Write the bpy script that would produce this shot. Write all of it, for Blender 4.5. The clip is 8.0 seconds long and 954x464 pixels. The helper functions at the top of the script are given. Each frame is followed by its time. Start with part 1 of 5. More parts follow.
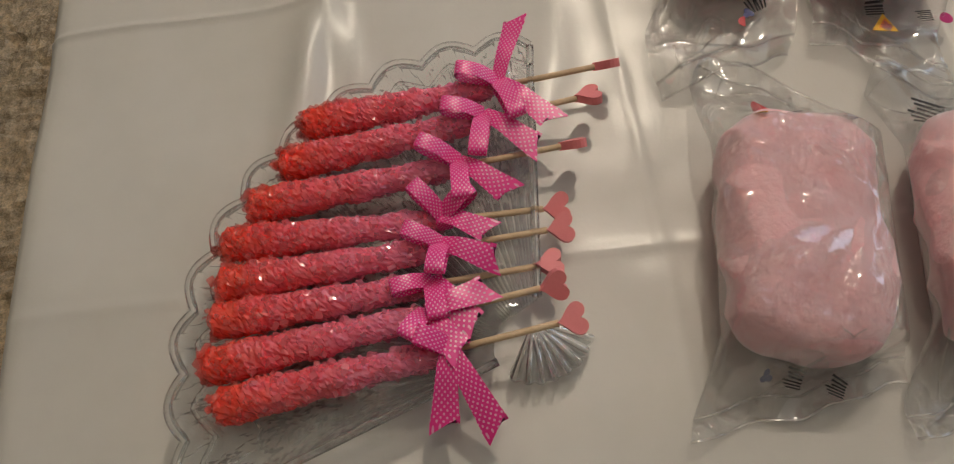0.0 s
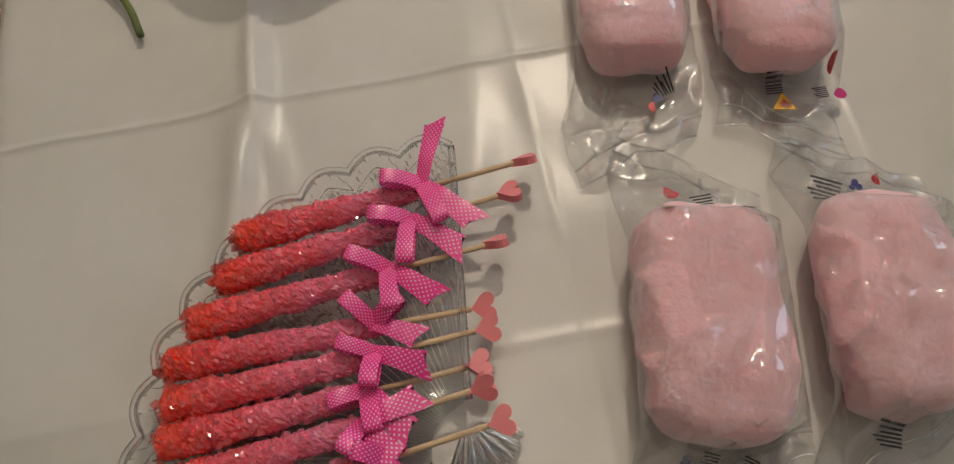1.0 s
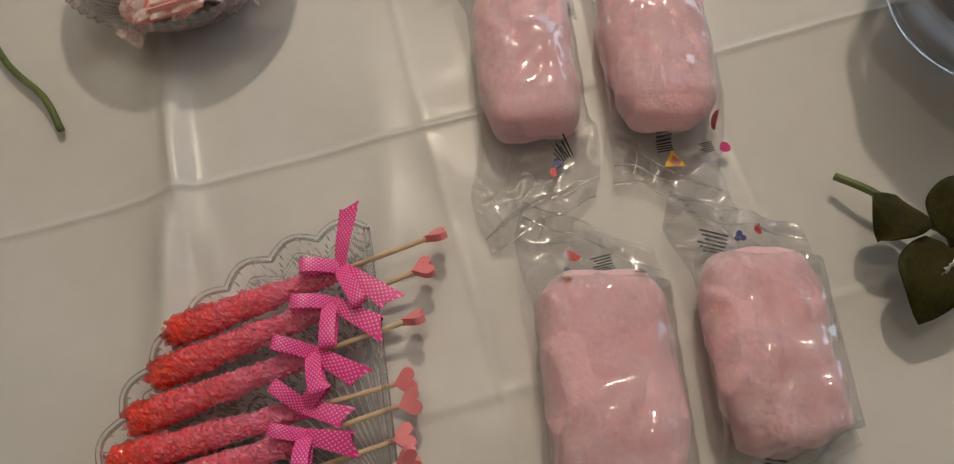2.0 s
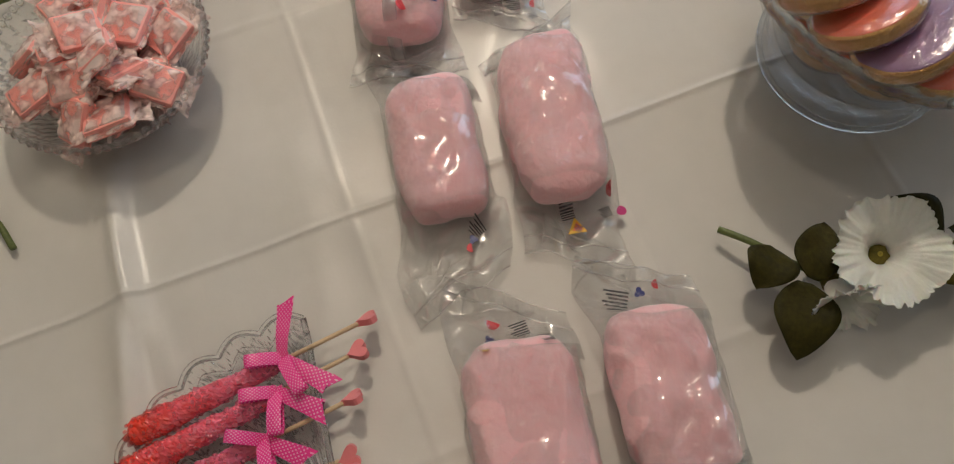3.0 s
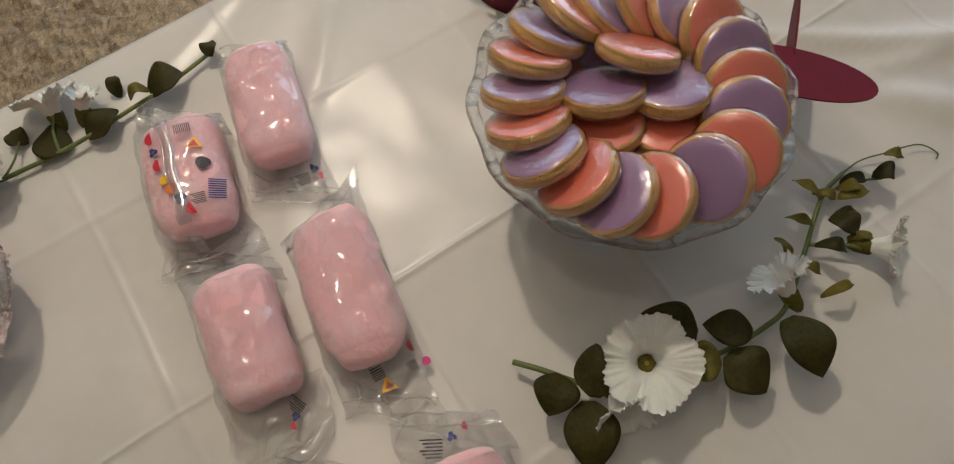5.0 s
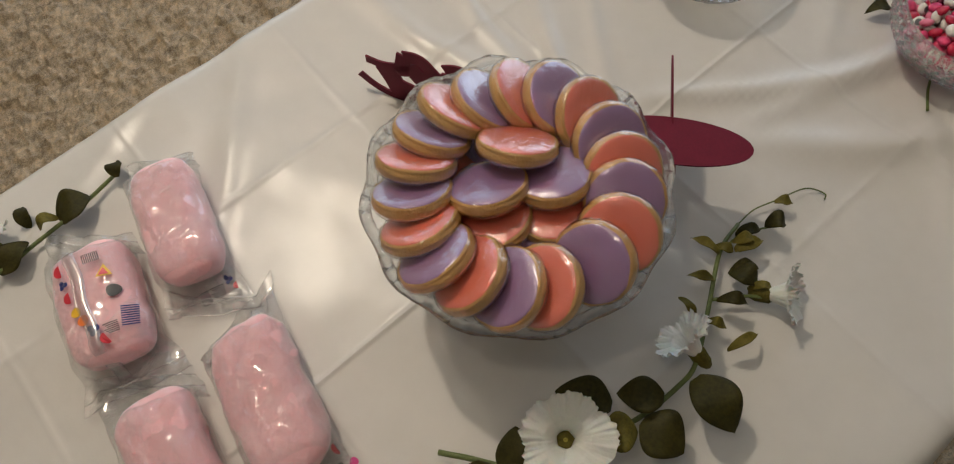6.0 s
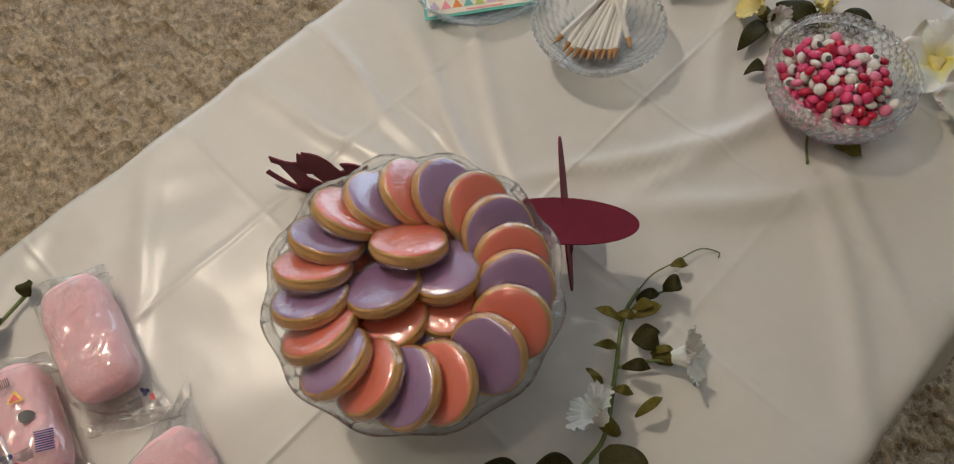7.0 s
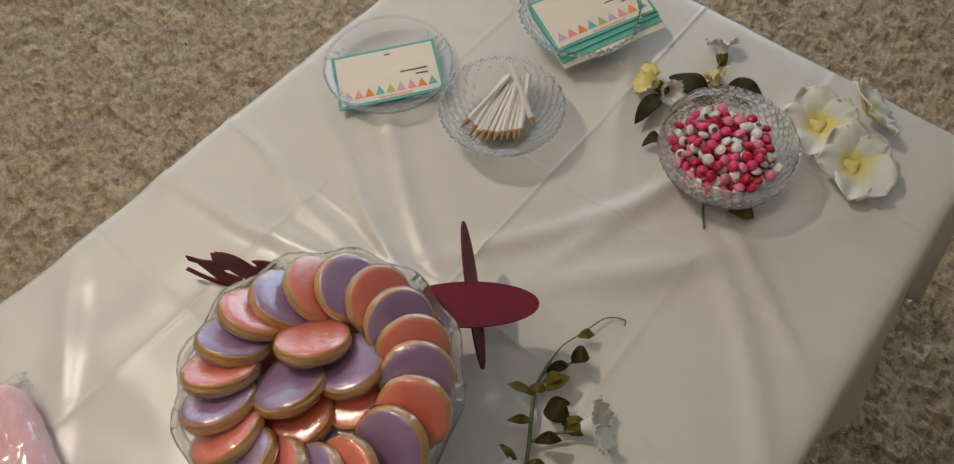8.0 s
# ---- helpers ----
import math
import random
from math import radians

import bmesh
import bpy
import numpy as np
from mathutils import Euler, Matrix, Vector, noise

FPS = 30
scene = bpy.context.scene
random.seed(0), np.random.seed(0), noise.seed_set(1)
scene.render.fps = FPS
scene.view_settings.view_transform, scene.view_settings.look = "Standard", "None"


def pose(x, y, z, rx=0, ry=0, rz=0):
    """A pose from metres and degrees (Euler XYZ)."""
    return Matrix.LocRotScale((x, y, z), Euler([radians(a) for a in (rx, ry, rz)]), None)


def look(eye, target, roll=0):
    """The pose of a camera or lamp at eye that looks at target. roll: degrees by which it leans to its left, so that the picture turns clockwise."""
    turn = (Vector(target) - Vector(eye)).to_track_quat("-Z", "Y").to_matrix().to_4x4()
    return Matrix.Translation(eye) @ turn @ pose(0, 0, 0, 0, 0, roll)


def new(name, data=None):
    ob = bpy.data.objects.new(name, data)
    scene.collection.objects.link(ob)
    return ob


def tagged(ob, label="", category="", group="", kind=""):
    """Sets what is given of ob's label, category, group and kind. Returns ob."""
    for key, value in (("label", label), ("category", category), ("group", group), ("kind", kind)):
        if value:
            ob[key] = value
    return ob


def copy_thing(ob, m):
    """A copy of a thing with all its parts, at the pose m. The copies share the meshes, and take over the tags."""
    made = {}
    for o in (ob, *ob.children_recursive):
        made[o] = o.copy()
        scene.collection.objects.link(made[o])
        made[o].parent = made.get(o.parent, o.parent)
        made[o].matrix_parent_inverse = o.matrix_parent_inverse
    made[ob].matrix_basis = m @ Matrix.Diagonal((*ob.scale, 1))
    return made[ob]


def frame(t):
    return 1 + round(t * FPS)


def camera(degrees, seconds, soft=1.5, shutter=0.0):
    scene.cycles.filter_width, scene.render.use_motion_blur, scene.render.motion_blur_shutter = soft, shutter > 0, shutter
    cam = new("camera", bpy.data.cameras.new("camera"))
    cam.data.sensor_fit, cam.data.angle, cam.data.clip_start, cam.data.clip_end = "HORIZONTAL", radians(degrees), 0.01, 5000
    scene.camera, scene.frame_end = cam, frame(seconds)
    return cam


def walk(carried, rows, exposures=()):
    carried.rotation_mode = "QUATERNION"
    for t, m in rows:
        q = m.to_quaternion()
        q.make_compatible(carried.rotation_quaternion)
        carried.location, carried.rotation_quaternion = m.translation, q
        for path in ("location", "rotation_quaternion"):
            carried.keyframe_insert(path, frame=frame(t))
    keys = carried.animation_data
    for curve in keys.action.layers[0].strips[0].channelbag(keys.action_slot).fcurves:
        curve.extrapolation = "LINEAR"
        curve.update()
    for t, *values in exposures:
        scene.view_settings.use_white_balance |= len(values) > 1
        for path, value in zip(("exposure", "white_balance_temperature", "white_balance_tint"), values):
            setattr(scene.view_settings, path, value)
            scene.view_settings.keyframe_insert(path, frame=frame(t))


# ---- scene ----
cam = camera(67.1, 8.0, soft=1.15)
PATH = [
    (0, (0.097, -0.021, 1.102), (0.072, 0.77, -0.734), -8.4),
    (0.5, (0.111, -0.003, 1.115), (0.119, 0.792, -0.72), -7.9),
    (1, (0.13, 0.02, 1.14), (0.175, 0.792, -0.704), -7.5),
    (2.5, (0.198, 0.069, 1.218), (0.341, 0.729, -0.665), -6.1),
    (3, (0.223, 0.077, 1.252), (0.4, 0.738, -0.627), -6.5),
    (3.5, (0.255, 0.087, 1.277), (0.491, 0.747, -0.597), -5.6),
    (4, (0.284, 0.094, 1.3), (0.602, 0.736, -0.567), -1.8),
    (4.5, (0.329, 0.094, 1.318), (0.663, 0.751, -0.541), -4.6),
    (4.7, (0.339, 0.102, 1.326), (0.688, 0.74, -0.537), -3.6),
    (5.8, (0.412, 0.103, 1.36), (0.845, 0.734, -0.487), -4.7),
    (6, (0.427, 0.105, 1.37), (0.898, 0.741, -0.466), -4.2),
    (6.5, (0.462, 0.099, 1.39), (1.004, 0.746, -0.424), -3.6),
    (7, (0.493, 0.09, 1.408), (1.091, 0.729, -0.39), -3.3),
    (7.5, (0.523, 0.079, 1.429), (1.186, 0.715, -0.347), -2.9),
    (8, (0.55, 0.056, 1.451), (1.283, 0.711, -0.291), -2.4),
]
walk(cam, [(t, look(eye, target, roll)) for t, eye, target, roll in PATH])


# ---- world, lamps and exposure ----
TOP = 0.74                      # height of the table
world = bpy.data.worlds.new("sky_world")
scene.world = world
world.use_nodes = True
wn = world.node_tree.nodes
sky = wn.new("ShaderNodeTexSky")
sky.sky_type = "NISHITA"
sky.sun_disc = False
sky.sun_elevation, sky.sun_rotation = radians(35), radians(200)
world.node_tree.links.new(sky.outputs[0], wn["Background"].inputs[0])
wn["Background"].inputs[1].default_value = 0.12


def lamp(name, kind, power, colour, where, target, size=0.1, size_y=0.1):
    data = bpy.data.lights.new(name, kind)
    data.energy, data.color = power, colour
    if kind == "AREA":
        data.shape, data.size, data.size_y = "RECTANGLE", size, size_y
    else:
        data.shadow_soft_size = size
    ob = new(name, data)
    ob.matrix_world = look(where, target)
    return ob


DOWNLIGHTS = ((0.62, 1.25, 2.42), (0.20, 0.42, 2.42))
lamp("window_daylight", "AREA", 22, (0.72, 0.84, 1.0), (3.15, 1.6, 1.25), (1.0, 1.6, 1.25), 2.5, 1.9)
lamp("patio_daylight", "AREA", 7, (0.72, 0.84, 1.0), (1.65, 2.95, 1.15), (1.65, 1.0, 1.15), 1.9, 1.9)
for spot, watts in zip(DOWNLIGHTS, (36, 4)):
    lamp("downlight_bulb", "POINT", watts, (1.0, 0.86, 0.69), (spot[0], spot[1], 2.385), (spot[0], spot[1], 0), 0.032)


# ---- materials ----
def material(name, colour, rough=0.5, metal=0.0, second=None, scale=60.0, bump=0.0, bump_scale=300.0, dist=0.001, island=0.0, **extra):
    """A Principled material: two colours mixed by noise at two scales, with a fine relief."""
    m = bpy.data.materials.new(name)
    m.use_nodes = True
    nt = m.node_tree
    n, l = nt.nodes, nt.links
    b = n["Principled BSDF"]
    b.inputs["Base Color"].default_value = (*colour, 1)
    b.inputs["Roughness"].default_value = rough
    b.inputs["Metallic"].default_value = metal
    for key, value in extra.items():
        b.inputs[key.replace("_", " ")].default_value = value
    co = n.new("ShaderNodeTexCoord")
    if second:
        n1, n2 = n.new("ShaderNodeTexNoise"), n.new("ShaderNodeTexNoise")
        n1.inputs["Scale"].default_value, n2.inputs["Scale"].default_value = scale, scale * 7
        n1.inputs["Detail"].default_value = n2.inputs["Detail"].default_value = 4
        add = n.new("ShaderNodeMath")
        add.operation = "MULTIPLY_ADD"
        add.inputs[1].default_value = 0.45
        half = n.new("ShaderNodeMath")
        half.operation = "MULTIPLY"
        half.inputs[1].default_value = 0.55
        ramp = n.new("ShaderNodeMapRange")
        ramp.inputs[1].default_value, ramp.inputs[2].default_value = 0.36, 0.64
        mix = n.new("ShaderNodeMix")
        mix.data_type = "RGBA"
        mix.inputs[6].default_value, mix.inputs[7].default_value = (*colour, 1), (*second, 1)
        l.new(co.outputs["Object"], n1.inputs["Vector"])
        l.new(co.outputs["Object"], n2.inputs["Vector"])
        l.new(n1.outputs[0], half.inputs[0])
        l.new(n2.outputs[0], add.inputs[0])
        l.new(half.outputs[0], add.inputs[2])
        l.new(add.outputs[0], ramp.inputs[0])
        l.new(ramp.outputs[0], mix.inputs[0])
        last = mix.outputs[2]
        if island:
            geo = n.new("ShaderNodeNewGeometry")
            hsv = n.new("ShaderNodeHueSaturation")
            rng = n.new("ShaderNodeMapRange")
            rng.inputs[3].default_value, rng.inputs[4].default_value = 1 - island, 1 + island
            l.new(geo.outputs["Random Per Island"], rng.inputs[0])
            l.new(rng.outputs[0], hsv.inputs["Value"])
            l.new(last, hsv.inputs["Color"])
            last = hsv.outputs[0]
        l.new(last, b.inputs["Base Color"])
    if bump:
        n3, bm_ = n.new("ShaderNodeTexNoise"), n.new("ShaderNodeBump")
        n3.inputs["Scale"].default_value = bump_scale
        n3.inputs["Detail"].default_value = 5
        bm_.inputs["Strength"].default_value, bm_.inputs["Distance"].default_value = bump, dist
        l.new(co.outputs["Object"], n3.inputs["Vector"])
        l.new(n3.outputs[0], bm_.inputs["Height"])
        l.new(bm_.outputs[0], b.inputs["Normal"])
    return m


def glass(name, tint=(0.99, 0.995, 0.995), clear=0.34, rough=0.015, cut=0.0, cells=80.0, deep=0.003):
    """Pressed glass: refraction, with a share of light that goes straight on through thin walls."""
    m = bpy.data.materials.new(name)
    m.use_nodes = True
    n, l = m.node_tree.nodes, m.node_tree.links
    n.remove(n["Principled BSDF"])
    g, t, mix = n.new("ShaderNodeBsdfGlass"), n.new("ShaderNodeBsdfTransparent"), n.new("ShaderNodeMixShader")
    g.inputs["Color"].default_value, g.inputs["Roughness"].default_value, g.inputs["IOR"].default_value = (*tint, 1), rough, 1.5
    t.inputs["Color"].default_value = (0.97, 0.975, 0.98, 1)
    mix.inputs[0].default_value = 1 - clear
    l.new(t.outputs[0], mix.inputs[1])
    l.new(g.outputs[0], mix.inputs[2])
    co, nz, bp = n.new("ShaderNodeTexCoord"), n.new("ShaderNodeTexNoise"), n.new("ShaderNodeBump")
    nz.inputs["Scale"].default_value = 160
    bp.inputs["Strength"].default_value, bp.inputs["Distance"].default_value = 0.12, 0.001
    l.new(co.outputs["Object"], nz.inputs["Vector"])
    l.new(nz.outputs[0], bp.inputs["Height"])
    if cut:
        vo, b2 = n.new("ShaderNodeTexVoronoi"), n.new("ShaderNodeBump")
        vo.inputs["Scale"].default_value, vo.inputs["Randomness"].default_value = cells, 0.55
        b2.inputs["Strength"].default_value, b2.inputs["Distance"].default_value = cut, deep
        l.new(co.outputs["Object"], vo.inputs["Vector"])
        l.new(vo.outputs["Distance"], b2.inputs["Height"])
        l.new(bp.outputs[0], b2.inputs["Normal"])
        l.new(b2.outputs[0], g.inputs["Normal"])
    else:
        l.new(bp.outputs[0], g.inputs["Normal"])
    l.new(mix.outputs[0], n["Material Output"].inputs["Surface"])
    return m


def film(name, tint=(0.97, 0.97, 0.98), rough=0.08, bump=0.6, scale=55.0, haze=0.03, gloss=(0.05, 0.35), creases=26.0):
    """Thin clear plastic: see-through, glossy by Fresnel, a little milky."""
    m = bpy.data.materials.new(name)
    m.use_nodes = True
    n, l = m.node_tree.nodes, m.node_tree.links
    n.remove(n["Principled BSDF"])
    t, g, d = n.new("ShaderNodeBsdfTransparent"), n.new("ShaderNodeBsdfGlossy"), n.new("ShaderNodeBsdfDiffuse")
    t.inputs[0].default_value, d.inputs[0].default_value = (*tint, 1), (0.85, 0.85, 0.87, 1)
    g.inputs["Roughness"].default_value = rough
    fr, m1, m2, gl = n.new("ShaderNodeLayerWeight"), n.new("ShaderNodeMixShader"), n.new("ShaderNodeMixShader"), n.new("ShaderNodeMapRange")
    fr.inputs["Blend"].default_value = 0.35
    gl.inputs[3].default_value, gl.inputs[4].default_value = gloss
    co, nz, bp = n.new("ShaderNodeTexCoord"), n.new("ShaderNodeTexNoise"), n.new("ShaderNodeBump")
    nz.inputs["Scale"].default_value, nz.inputs["Detail"].default_value, nz.inputs["Distortion"].default_value = scale, 3, 0.8
    bp.inputs["Strength"].default_value, bp.inputs["Distance"].default_value = bump, 0.004
    l.new(co.outputs["Object"], nz.inputs["Vector"])
    l.new(nz.outputs[0], bp.inputs["Height"])
    vo, wv, rg, b3 = n.new("ShaderNodeTexVoronoi"), n.new("ShaderNodeMix"), n.new("ShaderNodeMapRange"), n.new("ShaderNodeBump")
    vo.feature = "DISTANCE_TO_EDGE"
    vo.inputs["Scale"].default_value = creases
    wv.data_type, wv.blend_type = "RGBA", "LINEAR_LIGHT"
    wv.inputs[0].default_value = 0.02
    rg.inputs[1].default_value, rg.inputs[2].default_value, rg.inputs[3].default_value, rg.inputs[4].default_value = 0.0, 0.10, 1.0, 0.0
    b3.inputs["Strength"].default_value, b3.inputs["Distance"].default_value = 1.0 if creases else 0.0, 0.0042
    l.new(co.outputs["Object"], wv.inputs[6])
    l.new(nz.outputs["Color"], wv.inputs[7])
    st = n.new("ShaderNodeMapping")
    st.inputs["Rotation"].default_value, st.inputs["Scale"].default_value = (0, 0, 0.6), (0.38, 1.0, 0.8)
    l.new(wv.outputs[2], st.inputs[0])
    l.new(st.outputs[0], vo.inputs["Vector"])
    l.new(vo.outputs["Distance"], rg.inputs[0])
    l.new(rg.outputs[0], b3.inputs["Height"])
    l.new(bp.outputs[0], b3.inputs["Normal"])
    l.new(b3.outputs[0], g.inputs["Normal"])
    m1.inputs[0].default_value = haze
    l.new(t.outputs[0], m1.inputs[1])
    l.new(d.outputs[0], m1.inputs[2])
    l.new(fr.outputs["Facing"], gl.inputs[0])
    l.new(gl.outputs[0], m2.inputs[0])
    l.new(m1.outputs[0], m2.inputs[1])
    l.new(g.outputs[0], m2.inputs[2])
    l.new(m2.outputs[0], n["Material Output"].inputs["Surface"])
    return m


def dotted(name, base, dot, count=5.0, radius=0.24):
    """Satin ribbon with rows of small dots, laid out on the ribbon's own coordinates."""
    m = material(name, base, 0.36, Anisotropic=0.5, Coat_Weight=0.15, Coat_Roughness=0.3)
    n, l = m.node_tree.nodes, m.node_tree.links
    uv, vo, mr, mix = n.new("ShaderNodeUVMap"), n.new("ShaderNodeTexVoronoi"), n.new("ShaderNodeMath"), n.new("ShaderNodeMix")
    mp = n.new("ShaderNodeMapping")
    mp.inputs["Rotation"].default_value = (0, 0, radians(45))
    vo.inputs["Scale"].default_value, vo.inputs["Randomness"].default_value = count, 0
    mr.operation = "LESS_THAN"
    mr.inputs[1].default_value = radius
    mix.data_type = "RGBA"
    mix.inputs[6].default_value, mix.inputs[7].default_value = (*base, 1), (*dot, 1)
    l.new(uv.outputs[0], mp.inputs[0])
    l.new(mp.outputs[0], vo.inputs["Vector"])
    l.new(vo.outputs["Distance"], mr.inputs[0])
    l.new(mr.outputs[0], mix.inputs[0])
    l.new(mix.outputs[2], n["Principled BSDF"].inputs["Base Color"])
    return m


M = dict(
    carpet=material("carpet", (0.90, 0.70, 0.45), 0.95, second=(0.30, 0.215, 0.125), scale=42, bump=1.0, bump_scale=500, dist=0.006, Sheen_Weight=0.2),
    wall=material("wall_paint", (0.58, 0.54, 0.46), 0.85, second=(0.55, 0.51, 0.43), scale=3, bump=0.2, bump_scale=120),
    ceiling=material("ceiling_paint", (0.82, 0.81, 0.78), 0.9, second=(0.78, 0.77, 0.74), scale=3, bump=0.5, bump_scale=160, dist=0.003),
    white_trim=material("white_trim", (0.8, 0.8, 0.78), 0.4),
    cloth=material("white_plastic_cloth", (0.70, 0.685, 0.65), 0.30, second=(0.67, 0.655, 0.62), scale=9, bump=0.10, bump_scale=420, dist=0.0006),
    table=material("table_plastic", (0.7, 0.69, 0.66), 0.5, second=(0.66, 0.65, 0.62), scale=8),
    steel=material("grey_steel", (0.35, 0.35, 0.36), 0.35, 0.8),
    glass=glass("pressed_glass", clear=0.20),
    rim_glass=glass("thick_rim_glass", clear=0.30, cut=0.4, cells=110.0, deep=0.003),
    cut_glass=glass("cut_glass", clear=0.42, cut=0.45, cells=75.0, deep=0.003),
    star_glass=glass("star_pressed_glass", clear=0.42, cut=0.3, cells=70.0, deep=0.003),
    wavy_glass=glass("wavy_thick_glass", clear=0.80, cut=0.2, cells=40.0, deep=0.003),
    film=film("clear_bag_film", (0.995, 0.995, 0.995), 0.09, 0.26, 42, 0.02, (0.09, 0.48), 24.0),
    fold=film("film_fold", (0.995, 0.995, 0.995), 0.15, 0.1, 80, 0.0, (0.15, 0.25), 0.0),
    seal=film("film_seal", (0.99, 0.99, 0.99), 0.16, 0.15, 80, 0.08, (0.16, 0.45), 0.0),
    wrap=film("cookie_wrap", (0.995, 0.995, 0.995), 0.14, 0.30, 150, 0.0, (0.11, 0.60), 0.0),
    fluff=material("pink_spun_sugar", (1.0, 0.62, 0.66), 1.0, second=(1.0, 0.56, 0.60), scale=24, bump=0.35, bump_scale=240, dist=0.003, Subsurface_Weight=0.5, Subsurface_Scale=0.012, Subsurface_Radius=(1.0, 0.6, 0.6), Sheen_Weight=0.6, Specular_IOR_Level=0.0),
    wood=material("birch_stick", (0.70, 0.52, 0.33), 0.6, second=(0.60, 0.42, 0.25), scale=120),
    heart=material("pink_heart_paint", (0.90, 0.28, 0.30), 0.45, second=(0.86, 0.25, 0.27), scale=90),
    ribbon=dotted("pink_dotted_ribbon", (0.90, 0.035, 0.31), (0.96, 0.50, 0.68), 6.0, 0.25),
    biscuit=material("baked_biscuit", (0.72, 0.42, 0.14), 0.7, second=(0.58, 0.31, 0.08), scale=90, bump=0.8, bump_scale=500, dist=0.0015),
    icing_coral=material("coral_icing", (0.90, 0.24, 0.17), 0.32, second=(0.87, 0.21, 0.15), scale=40, bump=0.15, bump_scale=150, Subsurface_Weight=0.1, Subsurface_Scale=0.003, Coat_Weight=0.8, Coat_Roughness=0.18),
    icing_lilac=material("lilac_icing", (0.39, 0.23, 0.45), 0.32, second=(0.36, 0.21, 0.42), scale=40, bump=0.15, bump_scale=150, Subsurface_Weight=0.1, Subsurface_Scale=0.003, Coat_Weight=0.8, Coat_Roughness=0.18),
    maroon=material("maroon_card", (0.150, 0.006, 0.024), 0.65, second=(0.125, 0.005, 0.020), scale=60, Specular_IOR_Level=0.25),
    leaf=material("silk_leaf", (0.046, 0.040, 0.006), 0.6, second=(0.018, 0.017, 0.003), scale=45, bump=0.4, bump_scale=200, Specular_IOR_Level=0.18),
    leaf_light=material("light_silk_leaf", (0.17, 0.14, 0.022), 0.65, second=(0.085, 0.072, 0.012), scale=60, bump=0.3, bump_scale=200, Specular_IOR_Level=0.2),
    stem=material("plastic_stem", (0.15, 0.19, 0.05), 0.5, second=(0.09, 0.12, 0.03), scale=80),
    petal=material("white_silk_petal", (0.84, 0.83, 0.80), 0.7, second=(0.80, 0.80, 0.76), scale=60, bump=0.5, bump_scale=180, dist=0.002, Subsurface_Weight=0.15, Subsurface_Scale=0.004),
    orchid=material("orchid_petal", (0.84, 0.83, 0.80), 0.7, bump=0.4, bump_scale=180, dist=0.002, Subsurface_Weight=0.15, Subsurface_Scale=0.004),
    petal_yellow=material("yellow_silk_petal", (0.80, 0.66, 0.16), 0.7, second=(0.82, 0.76, 0.45), scale=50),
    throat=material("flower_throat", (0.42, 0.36, 0.05), 0.7, second=(0.30, 0.22, 0.03), scale=200),
    pink_candy=material("pink_taffy", (0.95, 0.36, 0.32), 0.5, second=(0.95, 0.46, 0.42), scale=60),
    paper=material("cream_card", (0.80, 0.76, 0.66), 0.6, second=(0.78, 0.73, 0.62), scale=40),
    teal=material("teal_card_edge", (0.10, 0.42, 0.36), 0.6, second=(0.13, 0.47, 0.41), scale=80),
    ink=material("grey_ink", (0.12, 0.12, 0.13), 0.6),
    pencil_white=material("white_pencil_paint", (0.80, 0.79, 0.76), 0.35, second=(0.77, 0.76, 0.73), scale=90),
    graphite=material("graphite", (0.05, 0.05, 0.05), 0.4),
    cut_wood=material("cut_pencil_wood", (0.50, 0.29, 0.14), 0.8, second=(0.42, 0.23, 0.10), scale=150),
    bulb=material("frosted_bulb", (0.9, 0.85, 0.75), 0.4, Emission_Color=(1.0, 0.82, 0.6, 1), Emission_Strength=6.0),
    baffle=material("downlight_baffle", (0.8, 0.8, 0.78), 0.4),
)
for key, colour in dict(sweet_red=(0.55, 0.015, 0.06), sweet_rose=(0.72, 0.06, 0.19), sweet_pink=(0.80, 0.22, 0.36), sweet_white=(0.82, 0.80, 0.76)).items():
    M[key] = material(key, colour, 0.28, second=tuple(c * 0.93 for c in colour), scale=120)
for key, colour in dict(print_red=(0.65, 0.03, 0.05), print_magenta=(0.60, 0.03, 0.22), print_blue=(0.03, 0.04, 0.20), print_yellow=(0.85, 0.50, 0.03),
                        print_orange=(0.80, 0.20, 0.04), print_black=(0.03, 0.03, 0.035), print_green=(0.15, 0.30, 0.05), print_white=(0.8, 0.8, 0.8), mark_teal=(0.15, 0.48, 0.45),
                        mark_orange=(0.85, 0.28, 0.05), mark_pink=(0.85, 0.32, 0.38), mark_lilac=(0.60, 0.45, 0.62), mark_green=(0.42, 0.52, 0.15)).items():
    M[key] = material(key, colour, 0.45)


